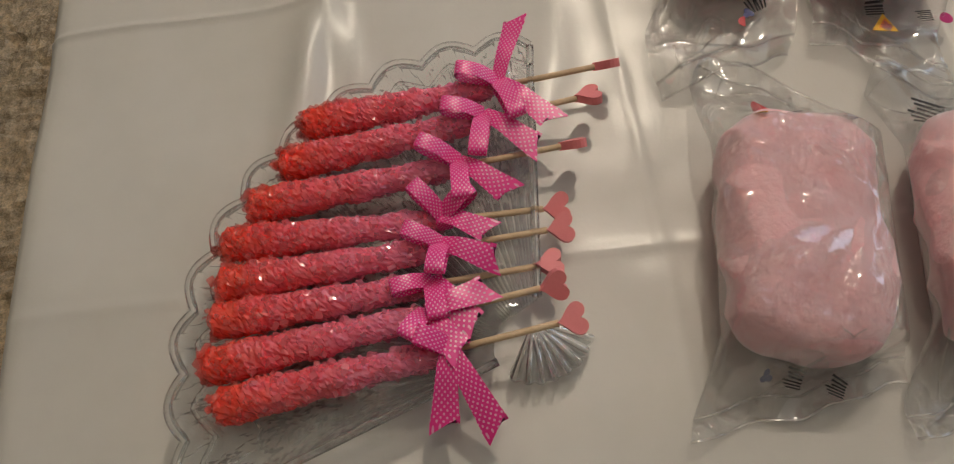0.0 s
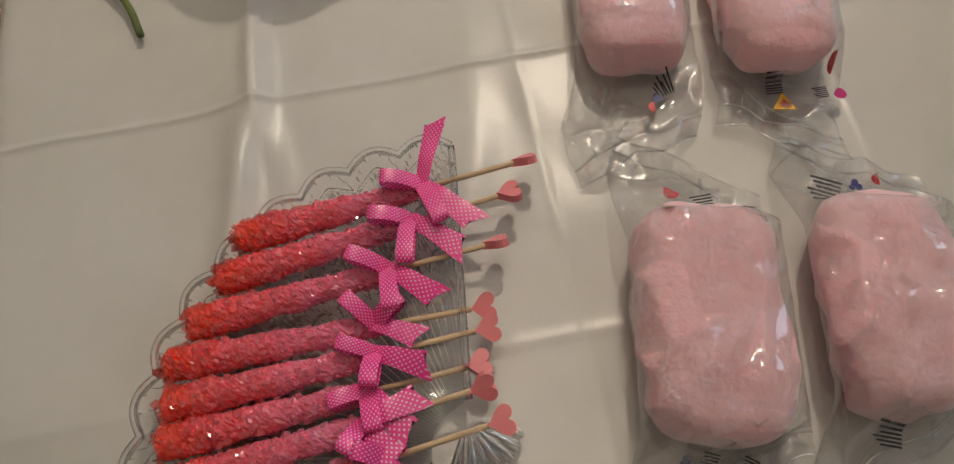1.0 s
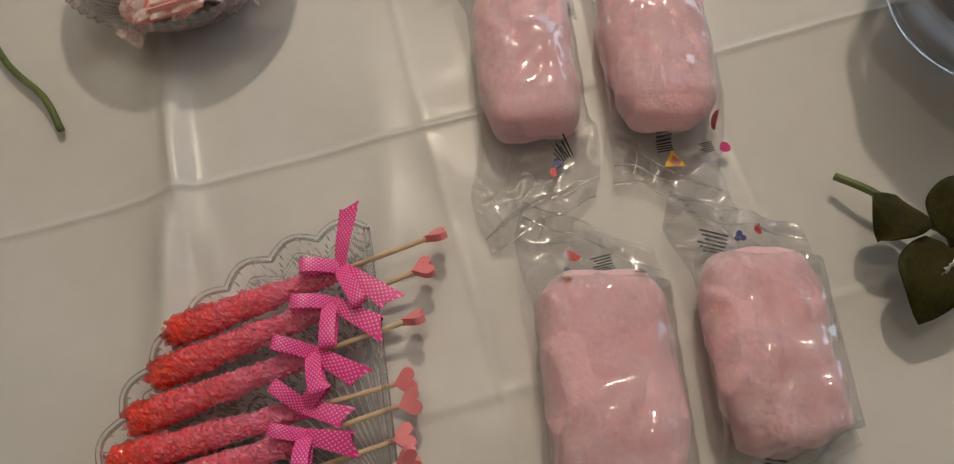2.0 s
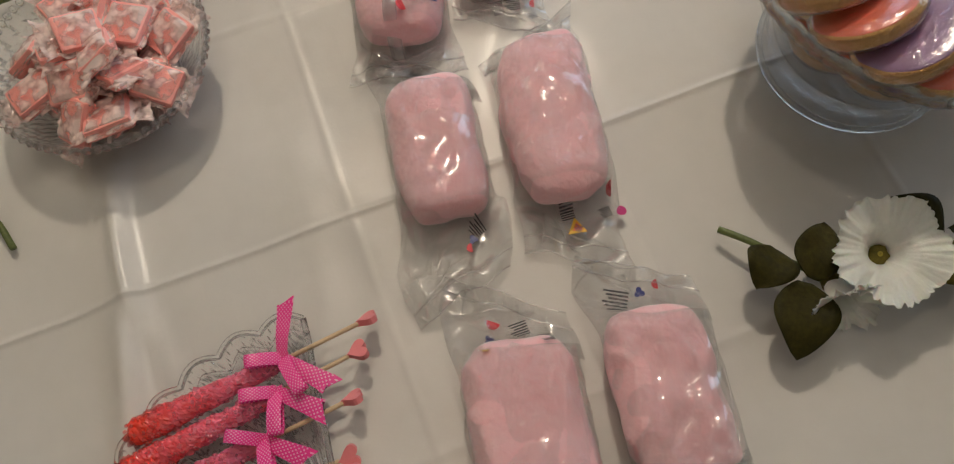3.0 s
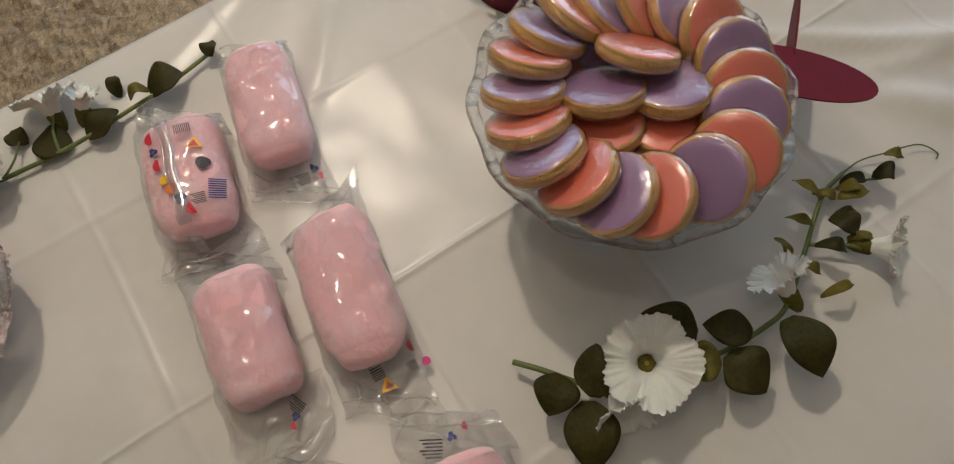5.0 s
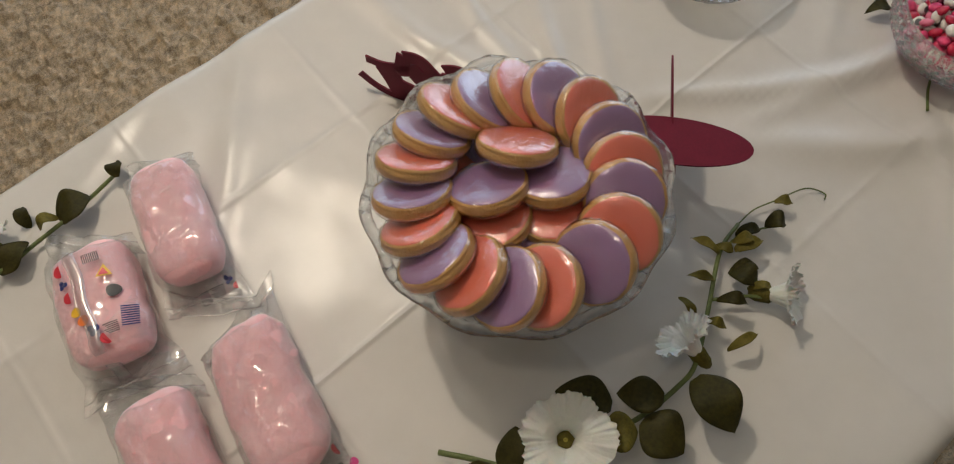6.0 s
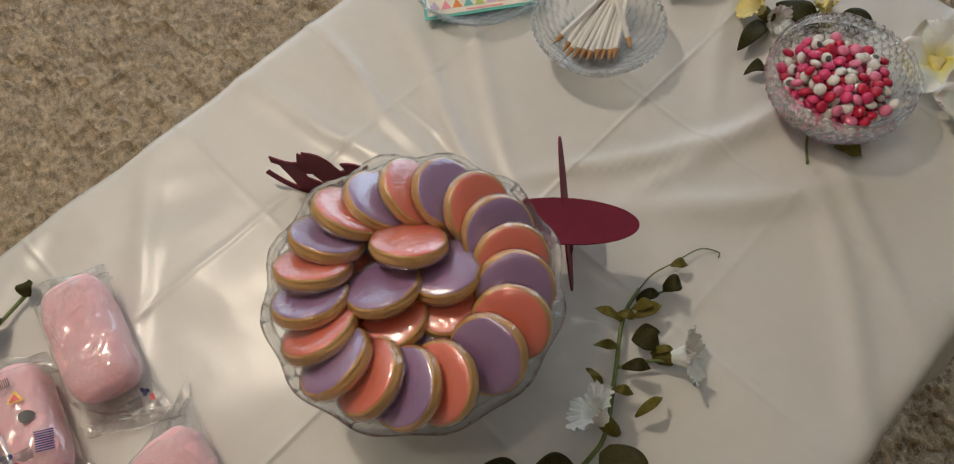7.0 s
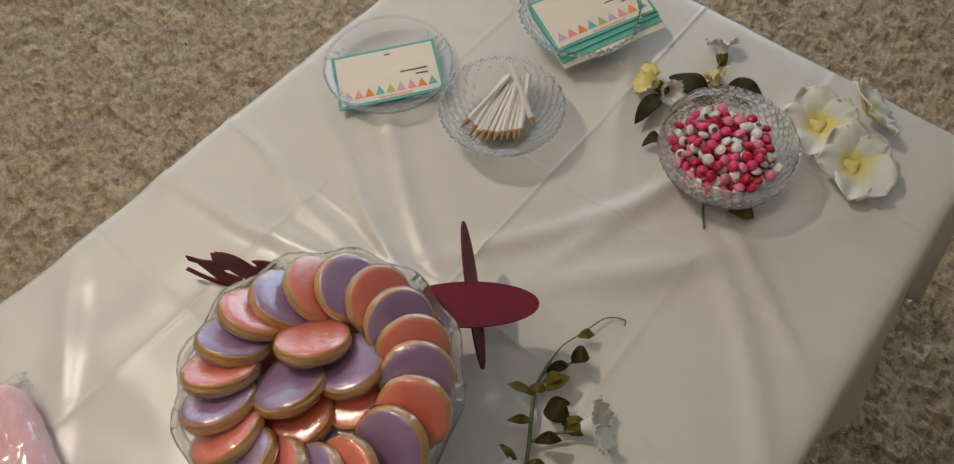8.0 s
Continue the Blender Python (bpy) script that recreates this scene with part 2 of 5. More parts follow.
def blushed(m, inner, outer, start, end):
    """Petals dyed from the base outwards along their own length."""
    n, l = m.node_tree.nodes, m.node_tree.links
    co, sep, rg, mix = n.new("ShaderNodeTexCoord"), n.new("ShaderNodeSeparateXYZ"), n.new("ShaderNodeMapRange"), n.new("ShaderNodeMix")
    rg.inputs[1].default_value, rg.inputs[2].default_value = start, end
    mix.data_type = "RGBA"
    mix.inputs[6].default_value, mix.inputs[7].default_value = (*inner, 1), (*outer, 1)
    l.new(co.outputs["Object"], sep.inputs[0])
    l.new(sep.outputs["X"], rg.inputs[0])
    l.new(rg.outputs[0], mix.inputs[0])
    l.new(mix.outputs[2], n["Principled BSDF"].inputs["Base Color"])


blushed(M["orchid"], (0.84, 0.70, 0.10), (0.84, 0.83, 0.79), 0.006, 0.026)


def rock_material(name, low, high, clear, rough, soft):
    """Sugar: reddish orange at the tip of the stick, pinker towards its ribbon; clear is the share that light goes straight through."""
    m = material(name, low, rough, Coat_Weight=0.5, Coat_Roughness=0.05, IOR=1.5, Subsurface_Weight=soft, Subsurface_Scale=0.006, Subsurface_Radius=(1.0, 0.5, 0.5))
    n, l = m.node_tree.nodes, m.node_tree.links
    co, sep, nz, ad, ramp = n.new("ShaderNodeTexCoord"), n.new("ShaderNodeSeparateXYZ"), n.new("ShaderNodeTexNoise"), n.new("ShaderNodeMath"), n.new("ShaderNodeValToRGB")
    nz.inputs["Scale"].default_value = 90
    ad.operation = "MULTIPLY_ADD"
    ad.inputs[1].default_value = 0.55
    ramp.color_ramp.elements[0].color, ramp.color_ramp.elements[0].position = (*low, 1), 0.40
    ramp.color_ramp.elements[1].color, ramp.color_ramp.elements[1].position = (*high, 1), 1.0
    l.new(co.outputs["Generated"], sep.inputs[0])
    l.new(co.outputs["Object"], nz.inputs["Vector"])
    l.new(nz.outputs[0], ad.inputs[0])
    l.new(sep.outputs["X"], ad.inputs[2])
    l.new(ad.outputs[0], ramp.inputs[0])
    l.new(ramp.outputs[0], n["Principled BSDF"].inputs["Base Color"])
    tl, m0 = n.new("ShaderNodeBsdfTranslucent"), n.new("ShaderNodeMixShader")
    m0.inputs[0].default_value = 0.12
    l.new(ramp.outputs[0], tl.inputs[0])
    tr, mx = n.new("ShaderNodeBsdfTransparent"), n.new("ShaderNodeMixShader")
    mx.inputs[0].default_value = clear
    tr.inputs[0].default_value = (1.0, 0.86, 0.88, 1)
    l.new(n["Principled BSDF"].outputs[0], m0.inputs[1])
    l.new(tl.outputs[0], m0.inputs[2])
    l.new(m0.outputs[0], mx.inputs[1])
    l.new(tr.outputs[0], mx.inputs[2])
    l.new(mx.outputs[0], n["Material Output"].inputs["Surface"])
    return m


M["rock"] = rock_material("rock_candy_crystals", (1.0, 0.17, 0.12), (1.0, 0.38, 0.54), 0.6, 0.06, 0.0)
M["rock_core"] = rock_material("rock_candy_core", (1.0, 0.11, 0.075), (1.0, 0.27, 0.42), 0.0, 0.14, 0.9)


# ---- building blocks ----
def part(name, bm, mat, parent=None, label="", smooth=False, m=None):
    """Links a bmesh, or a pair of vertices and faces, as one mesh object under parent."""
    me = bpy.data.meshes.new(name)
    if isinstance(bm, tuple):
        me.from_pydata(*[list(x) for x in (bm[0], (), bm[1])])
        me.update()
    else:
        bm.to_mesh(me)
        bm.free()
    me.materials.append(mat)
    if smooth:
        me.polygons.foreach_set("use_smooth", [True] * len(me.polygons))
    ob = new(name, me)
    if parent:
        ob.parent = parent
    if m is not None:
        ob.matrix_local = m
    if label:
        ob["label"] = label
    return ob


def thing(name, label, category, m=None, group="", kind=""):
    ob = new(name)
    ob.empty_display_size = 0.02
    if m is not None:
        ob.matrix_world = m
    return tagged(ob, label, category, group, kind)


def sheet(nu, nv, fn, wrap_u=False):
    """Vertices and faces of a grid; fn gives the place at (u, v), each 0 to 1."""
    du = nu if wrap_u else nu - 1
    verts = [fn(i / du, j / (nv - 1)) for j in range(nv) for i in range(nu)]
    faces = [(j * nu + i, j * nu + (i + 1) % nu, (j + 1) * nu + (i + 1) % nu, (j + 1) * nu + i) for j in range(nv - 1) for i in range(du)]
    return verts, faces


def solid_sheet(nu, nv, fn, thick):
    """A thin solid: the grid and its copy, moved by thick along -z, closed at the edges."""
    v, f = sheet(nu, nv, fn)
    k = len(v)
    v2 = [(a, b, c - thick) for a, b, c in v]
    f2 = [tuple(reversed([i + k for i in q])) for q in f]
    ring = [i for i in range(nu)] + [j * nu + nu - 1 for j in range(1, nv)] + [(nv - 1) * nu + i for i in range(nu - 2, -1, -1)] + [j * nu for j in range(nv - 2, 0, -1)]
    f3 = [(ring[(i + 1) % len(ring)], ring[i], ring[i] + k, ring[(i + 1) % len(ring)] + k) for i in range(len(ring))]
    return v + v2, f + f2 + f3


def lathe(profile, n, shape=None, cap=True):
    """Turns a closed or open profile of (r, z) about z; shape(angle, k, r, z) may move a point."""
    verts, faces, k = [], [], len(profile)
    for i in range(n):
        a = 2 * math.pi * i / n
        for j, (r, z) in enumerate(profile):
            rr, zz = shape(a, j, r, z) if shape else (r, z)
            verts.append((rr * math.cos(a), rr * math.sin(a), zz))
    for i in range(n):
        for j in range(k - 1):
            p, q = i * k + j, ((i + 1) % n) * k + j
            faces.append((p, q, q + 1, p + 1))
    if cap:
        faces.append(tuple(i * k for i in reversed(range(n))))
        faces.append(tuple(i * k + k - 1 for i in range(n)))
    return verts, faces


def rod(points, radius, sides=8, taper=1.0):
    """A round bar along points."""
    pts = [Vector(p) for p in points]
    verts, faces = [], []
    for i, p in enumerate(pts):
        d = (pts[min(i + 1, len(pts) - 1)] - pts[max(i - 1, 0)]).normalized()
        u = d.cross(Vector((0.13, 0.21, 1))).normalized()
        w = d.cross(u)
        r = radius * (1 + (taper - 1) * i / max(1, len(pts) - 1))
        verts += [tuple(p + r * (math.cos(2 * math.pi * k / sides) * u + math.sin(2 * math.pi * k / sides) * w)) for k in range(sides)]
    for i in range(len(pts) - 1):
        faces += [(i * sides + k, i * sides + (k + 1) % sides, (i + 1) * sides + (k + 1) % sides, (i + 1) * sides + k) for k in range(sides)]
    faces += [tuple(reversed(range(sides))), tuple((len(pts) - 1) * sides + k for k in range(sides))]
    return verts, faces


def box(sx, sy, sz, bevel=0.0, at=(0, 0, 0), segments=2):
    bm = bmesh.new()
    bmesh.ops.create_cube(bm, size=1)
    bmesh.ops.scale(bm, vec=(sx, sy, sz), verts=bm.verts)
    bmesh.ops.translate(bm, vec=at, verts=bm.verts)
    if bevel:
        bmesh.ops.bevel(bm, geom=bm.edges[:], offset=bevel, segments=segments, affect="EDGES", profile=0.6)
    return bm


def plate(outline, thick):
    """A flat plate with that outline in x and y, thick along z."""
    k = len(outline)
    v = [(x, y, 0) for x, y in outline] + [(x, y, thick) for x, y in outline]
    f = [tuple(reversed(range(k))), tuple(range(k, 2 * k))] + [(i, (i + 1) % k, k + (i + 1) % k, k + i) for i in range(k)]
    return v, f


def joined(pieces):
    v, f = [], []
    for pv, pf in pieces:
        k = len(v)
        v += list(pv)
        f += [tuple(i + k for i in q) for q in pf]
    return v, f


def moved(piece, m):
    return [tuple(m @ Vector(p)) for p in piece[0]], piece[1]


def smoothed_path(points, n):
    """Catmull-Rom curve through the points."""
    p = [Vector(q) for q in points]
    p = [2 * p[0] - p[1]] + p + [2 * p[-1] - p[-2]]
    out = []
    for i in range(1, len(p) - 2):
        for k in range(n):
            t = k / n
            out.append(0.5 * (2 * p[i] + (p[i + 1] - p[i - 1]) * t + (2 * p[i - 1] - 5 * p[i] + 4 * p[i + 1] - p[i + 2]) * t * t + (3 * p[i] - p[i - 1] - 3 * p[i + 1] + p[i + 2]) * t ** 3))
    return out + [p[-2]]


def wobble(x, y, z=0.0, s=1.0):
    return noise.noise(Vector((x * s, y * s, z * s)))


# ---- the room ----
X0, X1, Y0, Y1, H = -2.2, 3.2, -2.4, 3.0, 2.44


def carpet():
    """A shaggy carpet with uneven tufts over the whole room."""
    nx, ny = 640, 640
    xs, ys = np.linspace(X0, X1, nx), np.linspace(Y0, Y1, ny)
    gx, gy = np.meshgrid(xs, ys)
    rng = np.random.default_rng(4)
    coarse = rng.random((ny // 4 + 2, nx // 4 + 2))
    coarse = np.kron(coarse, np.ones((4, 4)))[:ny, :nx]
    z = 0.008 * rng.random((ny, nx)) + 0.013 * coarse
    gx = gx + 0.003 * (rng.random((ny, nx)) - 0.5)
    gy = gy + 0.003 * (rng.random((ny, nx)) - 0.5)
    z[0], z[-1], z[:, 0], z[:, -1] = 0, 0, 0, 0
    verts = np.stack([gx, gy, z], -1).reshape(-1, 3)
    i = (np.arange(ny - 1)[:, None] * nx + np.arange(nx - 1)[None, :]).reshape(-1)
    faces = np.stack([i, i + 1, i + 1 + nx, i + nx], -1)
    me = bpy.data.meshes.new("carpet_pile")
    me.from_pydata(verts.tolist(), [], faces.tolist())
    me.materials.append(M["carpet"])
    ob = new("carpet_pile", me)
    tagged(ob, "beige and brown mottled shaggy pile of the carpet", "carpet", kind="stuff")


def slab(name, x0, x1, y0, y1, z0, z1, mat, label, parent=None):
    ob = part(name, box(x1 - x0, y1 - y0, z1 - z0, at=((x0 + x1) / 2, (y0 + y1) / 2, (z0 + z1) / 2)), mat, parent)
    if not parent:
        tagged(ob, label, name.split("_")[0], kind="structure")
    return ob


slab("floor", X0, X1, Y0, Y1, -0.1, -0.004, M["carpet"], "beige carpeted floor round the table")
carpet()
slab("ceiling", X0, X1, Y0, Y1, H, H + 0.1, M["ceiling"], "plain off-white ceiling")
slab("wall_west", X0 - 0.1, X0, Y0, Y1, -0.1, H + 0.1, M["wall"], "plain beige painted wall")
slab("wall_south", X0 - 0.1, X1 + 0.1, Y0 - 0.1, Y0, -0.1, H + 0.1, M["wall"], "plain beige painted wall")
PX0, PX1, PZ0, PZ1 = 0.65, 2.65, 0.08, 2.15
north = thing("wall_north", "plain beige painted wall with a wide glazed opening", "wall", kind="structure")
for a, b, c, d in ((X0 - 0.1, PX0, -0.1, H + 0.1), (PX1, X1 + 0.1, -0.1, H + 0.1), (PX0, PX1, -0.1, PZ0), (PX0, PX1, PZ1, H + 0.1)):
    slab("wall_part", a, b, Y1, Y1 + 0.1, c, d, M["wall"], "", north)
patio = thing("window_2", "wide white-framed glazed opening in the painted wall", "window", kind="structure")
for a, b, c, d in ((PX0, PX0 + 0.05, PZ0, PZ1), (PX1 - 0.05, PX1, PZ0, PZ1), (PX0 + 0.05, PX1 - 0.05, PZ0, PZ0 + 0.05), (PX0 + 0.05, PX1 - 0.05, PZ1 - 0.05, PZ1), ((PX0 + PX1) / 2 - 0.03, (PX0 + PX1) / 2 + 0.03, PZ0 + 0.05, PZ1 - 0.05)):
    slab("window_frame", a, b, Y1 + 0.02, Y1 + 0.07, c, d, M["white_trim"], "", patio)
WY0, WY1, WZ0, WZ1 = 0.3, 2.9, 0.25, 2.25
east = thing("wall_east", "plain beige painted wall with a wide window", "wall", kind="structure")
for a, b, c, d in ((Y0, WY0, -0.1, H + 0.1), (WY1, Y1, -0.1, H + 0.1), (WY0, WY1, -0.1, WZ0), (WY0, WY1, WZ1, H + 0.1)):
    slab("wall_part", X1, X1 + 0.1, a, b, c, d, M["wall"], "", east)
win = thing("window_1", "wide white-framed window in the painted wall", "window", kind="structure")
for a, b, c, d in ((WY0, WY0 + 0.05, WZ0, WZ1), (WY1 - 0.05, WY1, WZ0, WZ1), (WY0 + 0.05, WY1 - 0.05, WZ0, WZ0 + 0.05), (WY0 + 0.05, WY1 - 0.05, WZ1 - 0.05, WZ1), ((WY0 + WY1) / 2 - 0.02, (WY0 + WY1) / 2 + 0.02, WZ0 + 0.05, WZ1 - 0.05)):
    slab("window_frame", X1 + 0.02, X1 + 0.07, a, b, c, d, M["white_trim"], "", win)
for x, y, z in DOWNLIGHTS:
    can = thing("recessed_downlight", "round white recessed ceiling downlight with a warm bulb", "lamp", Matrix.Translation((x, y, H)), "ceiling downlights")
    part("ring", lathe([(0.055, 0.0), (0.055, -0.008), (0.085, -0.006), (0.085, 0.0)], 32), M["baffle"], can, smooth=True)
    part("bulb", lathe([(0.002, -0.004), (0.02, -0.006), (0.03, -0.003), (0.03, 0.0)], 24), M["bulb"], can, smooth=True)


# ---- table and cloth ----
TX0, TX1, TY0, TY1 = -0.17, 1.322, -0.08, 0.672
table = thing("folding_table", "rectangular folding table hidden under a white cloth", "table", pose(0, 0, 0))
part("tabletop", box(TX1 - TX0 - 0.012, TY1 - TY0 - 0.012, 0.03, 0.004, ((TX0 + TX1) / 2, (TY0 + TY1) / 2, TOP - 0.022)), M["table"], table)
for lx in (TX0 + 0.16, TX1 - 0.16):
    for ly in (TY0 + 0.1, TY1 - 0.1):
        part("leg", rod([(lx, ly, 0.004), (lx, ly, TOP - 0.037)], 0.014, 12), M["steel"], table, smooth=True)


PULLS = ((0.93, 0.25, 0.86, -0.5, 0.010, 0.0060), (0.96, 0.13, 0.8, -0.6, 0.016, 0.0060), (0.80, 0.45, 0.35, 0.94, 0.009, 0.0051), (0.70, 0.52, -0.2, 0.98, 0.012, 0.0045), (0.76, 0.50, 0.1, 1.0, 0.008, 0.0039), (1.03, 0.10, 0.6, 0.8, 0.010, 0.0048), (0.12, 0.16, 0.25, 0.97, 0.012, 0.0024),
         (0.86, 0.46, 0.5, 0.86, 0.008, 0.0045), (1.02, 0.19, 0.95, -0.3, 0.010, 0.0051), (0.90, 0.02, 0.7, 0.7, 0.014, 0.0045), (1.12, 0.30, 0.9, 0.4, 0.010, 0.0036), (0.00, 0.25, 0.05, 1.0, 0.010, 0.0045), (0.02, 0.40, -0.05, 1.0, 0.007, 0.0045), (0.30, 0.62, 0.9, 0.3, 0.010, 0.0030), (0.45, 0.55, 0.6, 0.8, 0.012, 0.0033))
FOLDS_X, FOLDS_Y = (0.003, 0.188, 0.384, 0.578, 0.772, 0.964, 1.158), (0.115, 0.304, 0.505)


def crease(d, w, h):
    return h * math.exp(-(d / w) ** 2)


def cloth_relief(x, y):
    """Height of the cloth over the table: packed fold lines, soft ridges and small wrinkles."""
    z = 0.0
    for c, w, h in zip(FOLDS_X, (0.012, 0.0035, 0.003, 0.0035, 0.003, 0.003, 0.003), (0.0036, 0.0008, 0.0009, 0.0010, 0.0009, 0.0010, 0.0010)):
        d = x - c - 0.003 * wobble(y, c, 0, 5)
        z += crease(d, w, h * (0.5 + 0.9 * abs(wobble(y, c, 4, 3)))) + 0.0007 * math.exp(-(d / 0.022) ** 2)
    d = y - 0.304 - 0.002 * wobble(x, 1, 0, 4)
    z += crease(d, 0.0024, 0.0015) + 0.0006 * math.exp(-(d / 0.02) ** 2)
    z += crease(y - 0.505, 0.004, 0.0010) + crease(y - 0.115, 0.004, 0.0007)
    z += 0.0030 * (1 + wobble(x + 0.3 * y, y - 0.2 * x, 0.2, 6)) + 0.0022 * wobble(x, y, 3.1, 13) - 0.0020 * abs(wobble(x * 1.3 + 0.4 * y, y, 1.7, 11)) + 0.0008 * abs(wobble(x * 1.4, y, 1.7, 30))
    # long shallow pulls running away from the heavy bowls and the corners
    for px, py, ax, ay, w, h in PULLS:
        along = (x - px) * ax + (y - py) * ay
        off = -(x - px) * ay + (y - py) * ax
        z += crease(off + 0.02 * wobble(along, px, 0, 6), w, 1.4 * h) * math.exp(-(along / 0.17) ** 2)
    return z


def tablecloth():
    """One sheet: flat on the table, rounded over its edges, hanging in soft waves."""
    drop, step = 0.34, 0.0075
    nx, ny, nd = int((TX1 - TX0) / step), int((TY1 - TY0) / step), 14

    def axis(lo, hi, n, extra):
        side = [(-drop * (1 - k / nd)) for k in range(nd)]
        flat = sorted([lo + (hi - lo) * k / n for k in range(n + 1)] + [c + 0.0018 * k for c in extra for k in range(-6, 7)])
        return [(lo, s) for s in side] + [(q, 0.0) for q in flat] + [(hi, -s) for s in reversed(side)]

    ax, ay = axis(TX0, TX1, nx, FOLDS_X), axis(TY0, TY1, ny, FOLDS_Y)
    verts = []
    for y, sy in ay:
        for x, sx in ax:
            over = max(abs(sx), abs(sy))
            flat = cloth_relief(x, y)
            edge = min(x - TX0, TX1 - x, y - TY0, TY1 - y)
            z = TOP + flat - 0.008 * math.exp(-max(edge, 0) / 0.006) if over == 0 else TOP - 0.008 - over
            px, py = x, y
            if over:
                wave = 0.03 * min(1, over / 0.2) * (1 + math.sin(19 * (x + sx) + 2 * wobble(x, y, 0, 3)) * (abs(sy) > 0) + math.sin(17 * (y + sy)) * (abs(sx) > 0))
                if abs(sx) and abs(sy):
                    k = over / (abs(sx) + abs(sy))
                    px, py = px + math.copysign(0.012 + 0.25 * abs(sx) * k, sx), py + math.copysign(0.012 + 0.25 * abs(sy) * k, sy)
                elif sx:
                    px += math.copysign(0.004 + wave, sx)
                else:
                    py += math.copysign(0.004 + wave, sy)
            verts.append((px, py, z))
    n = len(ax)
    faces = [(j * n + i, j * n + i + 1, (j + 1) * n + i + 1, (j + 1) * n + i) for j in range(len(ay) - 1) for i in range(n - 1)]
    ob = part("tablecloth", (verts, faces), M["cloth"], smooth=True)
    so = ob.modifiers.new("thickness", "SOLIDIFY")
    so.thickness, so.offset = 0.0008, -1
    tagged(ob, "white plastic tablecloth with packed fold lines spread on the table", "tablecloth")


tablecloth()


def ground(x, y):
    return TOP + cloth_relief(x, y) + 0.0005


# ---- fan tray of pressed glass ----
APEX, FAN_R, FAN_A0, FAN_A1 = (0.116, 0.064), 0.176, 84.0, 200.0


def fan_tray():
    tray = thing("glass_tray", "clear pressed-glass fan-shaped tray with a scalloped rim and shell handle", "tray", pose(APEX[0], APEX[1], TOP + 0.0085))
    nu, nv, lobes = 265, 64, 11

    def surface(u, v, under):
        a = radians(FAN_A0 + (FAN_A1 - FAN_A0) * u)
        lobe = abs(math.sin(math.pi * lobes * u))
        r = 0.022 + (FAN_R * (0.965 + 0.035 * lobe) - 0.022) * v
        z = 0.004
        lift = max(0.0, (v - 0.80) / 0.20)
        z += 0.016 * lift ** 1.6 + 0.002 * lobe * lift
        side = min(u, 1 - u) * (FAN_A1 - FAN_A0) * math.pi / 180 * r
        z += 0.013 * max(0.0, 1 - side / 0.010) ** 1.3 * (1 - lift)
        if under:
            if v < 0.40:
                rib = abs(math.sin(math.pi * 3 * lobes * u))
            else:
                # rows of pressed star bursts
                band = (v - 0.40) / 0.20
                row = int(band)
                cu, cv = (u * lobes + 0.5 * (row % 2)) % 1 - 0.5, band - row - 0.5
                far = math.hypot(cu, cv)
                rib = abs(math.cos(6 * math.atan2(cv, cu))) * max(0.0, 1 - far / 0.62) + 0.5 * (far > 0.52)
            z -= 0.0030 + 0.0040 * rib
        return r * math.cos(a), r * math.sin(a), z

    v1, f1 = sheet(nu, nv, lambda u, v: surface(u, v, False))
    v2, f2 = sheet(nu, nv, lambda u, v: surface(u, v, True))
    k = len(v1)
    ring = list(range(nu)) + [j * nu + nu - 1 for j in range(1, nv)] + [(nv - 1) * nu + i for i in range(nu - 2, -1, -1)] + [j * nu for j in range(nv - 2, 0, -1)]
    f3 = [(ring[(i + 1) % len(ring)], ring[i], ring[i] + k, ring[(i + 1) % len(ring)] + k) for i in range(len(ring))]
    part("dish", (v1 + v2, [tuple(reversed(q)) for q in f1] + [tuple(i + k for i in q) for q in f2] + [tuple(reversed(q)) for q in f3]), M["star_glass"], tray)
    rim = []
    for i in range(200):
        u = i / 199
        x, y, z = surface(u, 1.0, False)
        rim.append((x, y, z + 0.0005))
    part("rim", rod(rim, 0.0022, 8), M["rim_glass"], tray, smooth=True)
    inner = [surface(i / 199, 0.945 - 0.02 * abs(math.sin(math.pi * lobes * i / 199 + math.pi / 2)), False) for i in range(200)]
    part("inner_bead", rod([(x, y, z + 0.0005) for x, y, z in inner], 0.0013, 6), M["glass"], tray, smooth=True)
    for u in (0, 1):
        part("side_rim", rod([(surface(u, v / 20, False)[0], surface(u, v / 20, False)[1], surface(u, v / 20, False)[2]) for v in range(21)], 0.0022, 8), M["glass"], tray, smooth=True)

    def shell(u, v):
        a = radians(-122 + 105 * u)
        rib = abs(math.sin(math.pi * 8 * u))
        r = 0.006 + 0.025 * v * (0.9 + 0.1 * rib)
        return -0.001 + r * math.cos(a), 0.013 + r * math.sin(a), 0.007 + 0.005 * rib * v - 0.004 * v * v
    part("shell_handle", solid_sheet(97, 10, shell, 0.0055), M["glass"], tray, "ribbed shell-shaped handle")


fan_tray()


# ---- rock candy sticks ----
CUBE = ([(-1, -1, -1), (1, -1, -1), (1, 1, -1), (-1, 1, -1), (-1, -1, 1), (1, -1, 1), (1, 1, 1), (-1, 1, 1)],
        [(3, 2, 1, 0), (4, 5, 6, 7), (0, 1, 5, 4), (1, 2, 6, 5), (2, 3, 7, 6), (3, 0, 4, 7)])


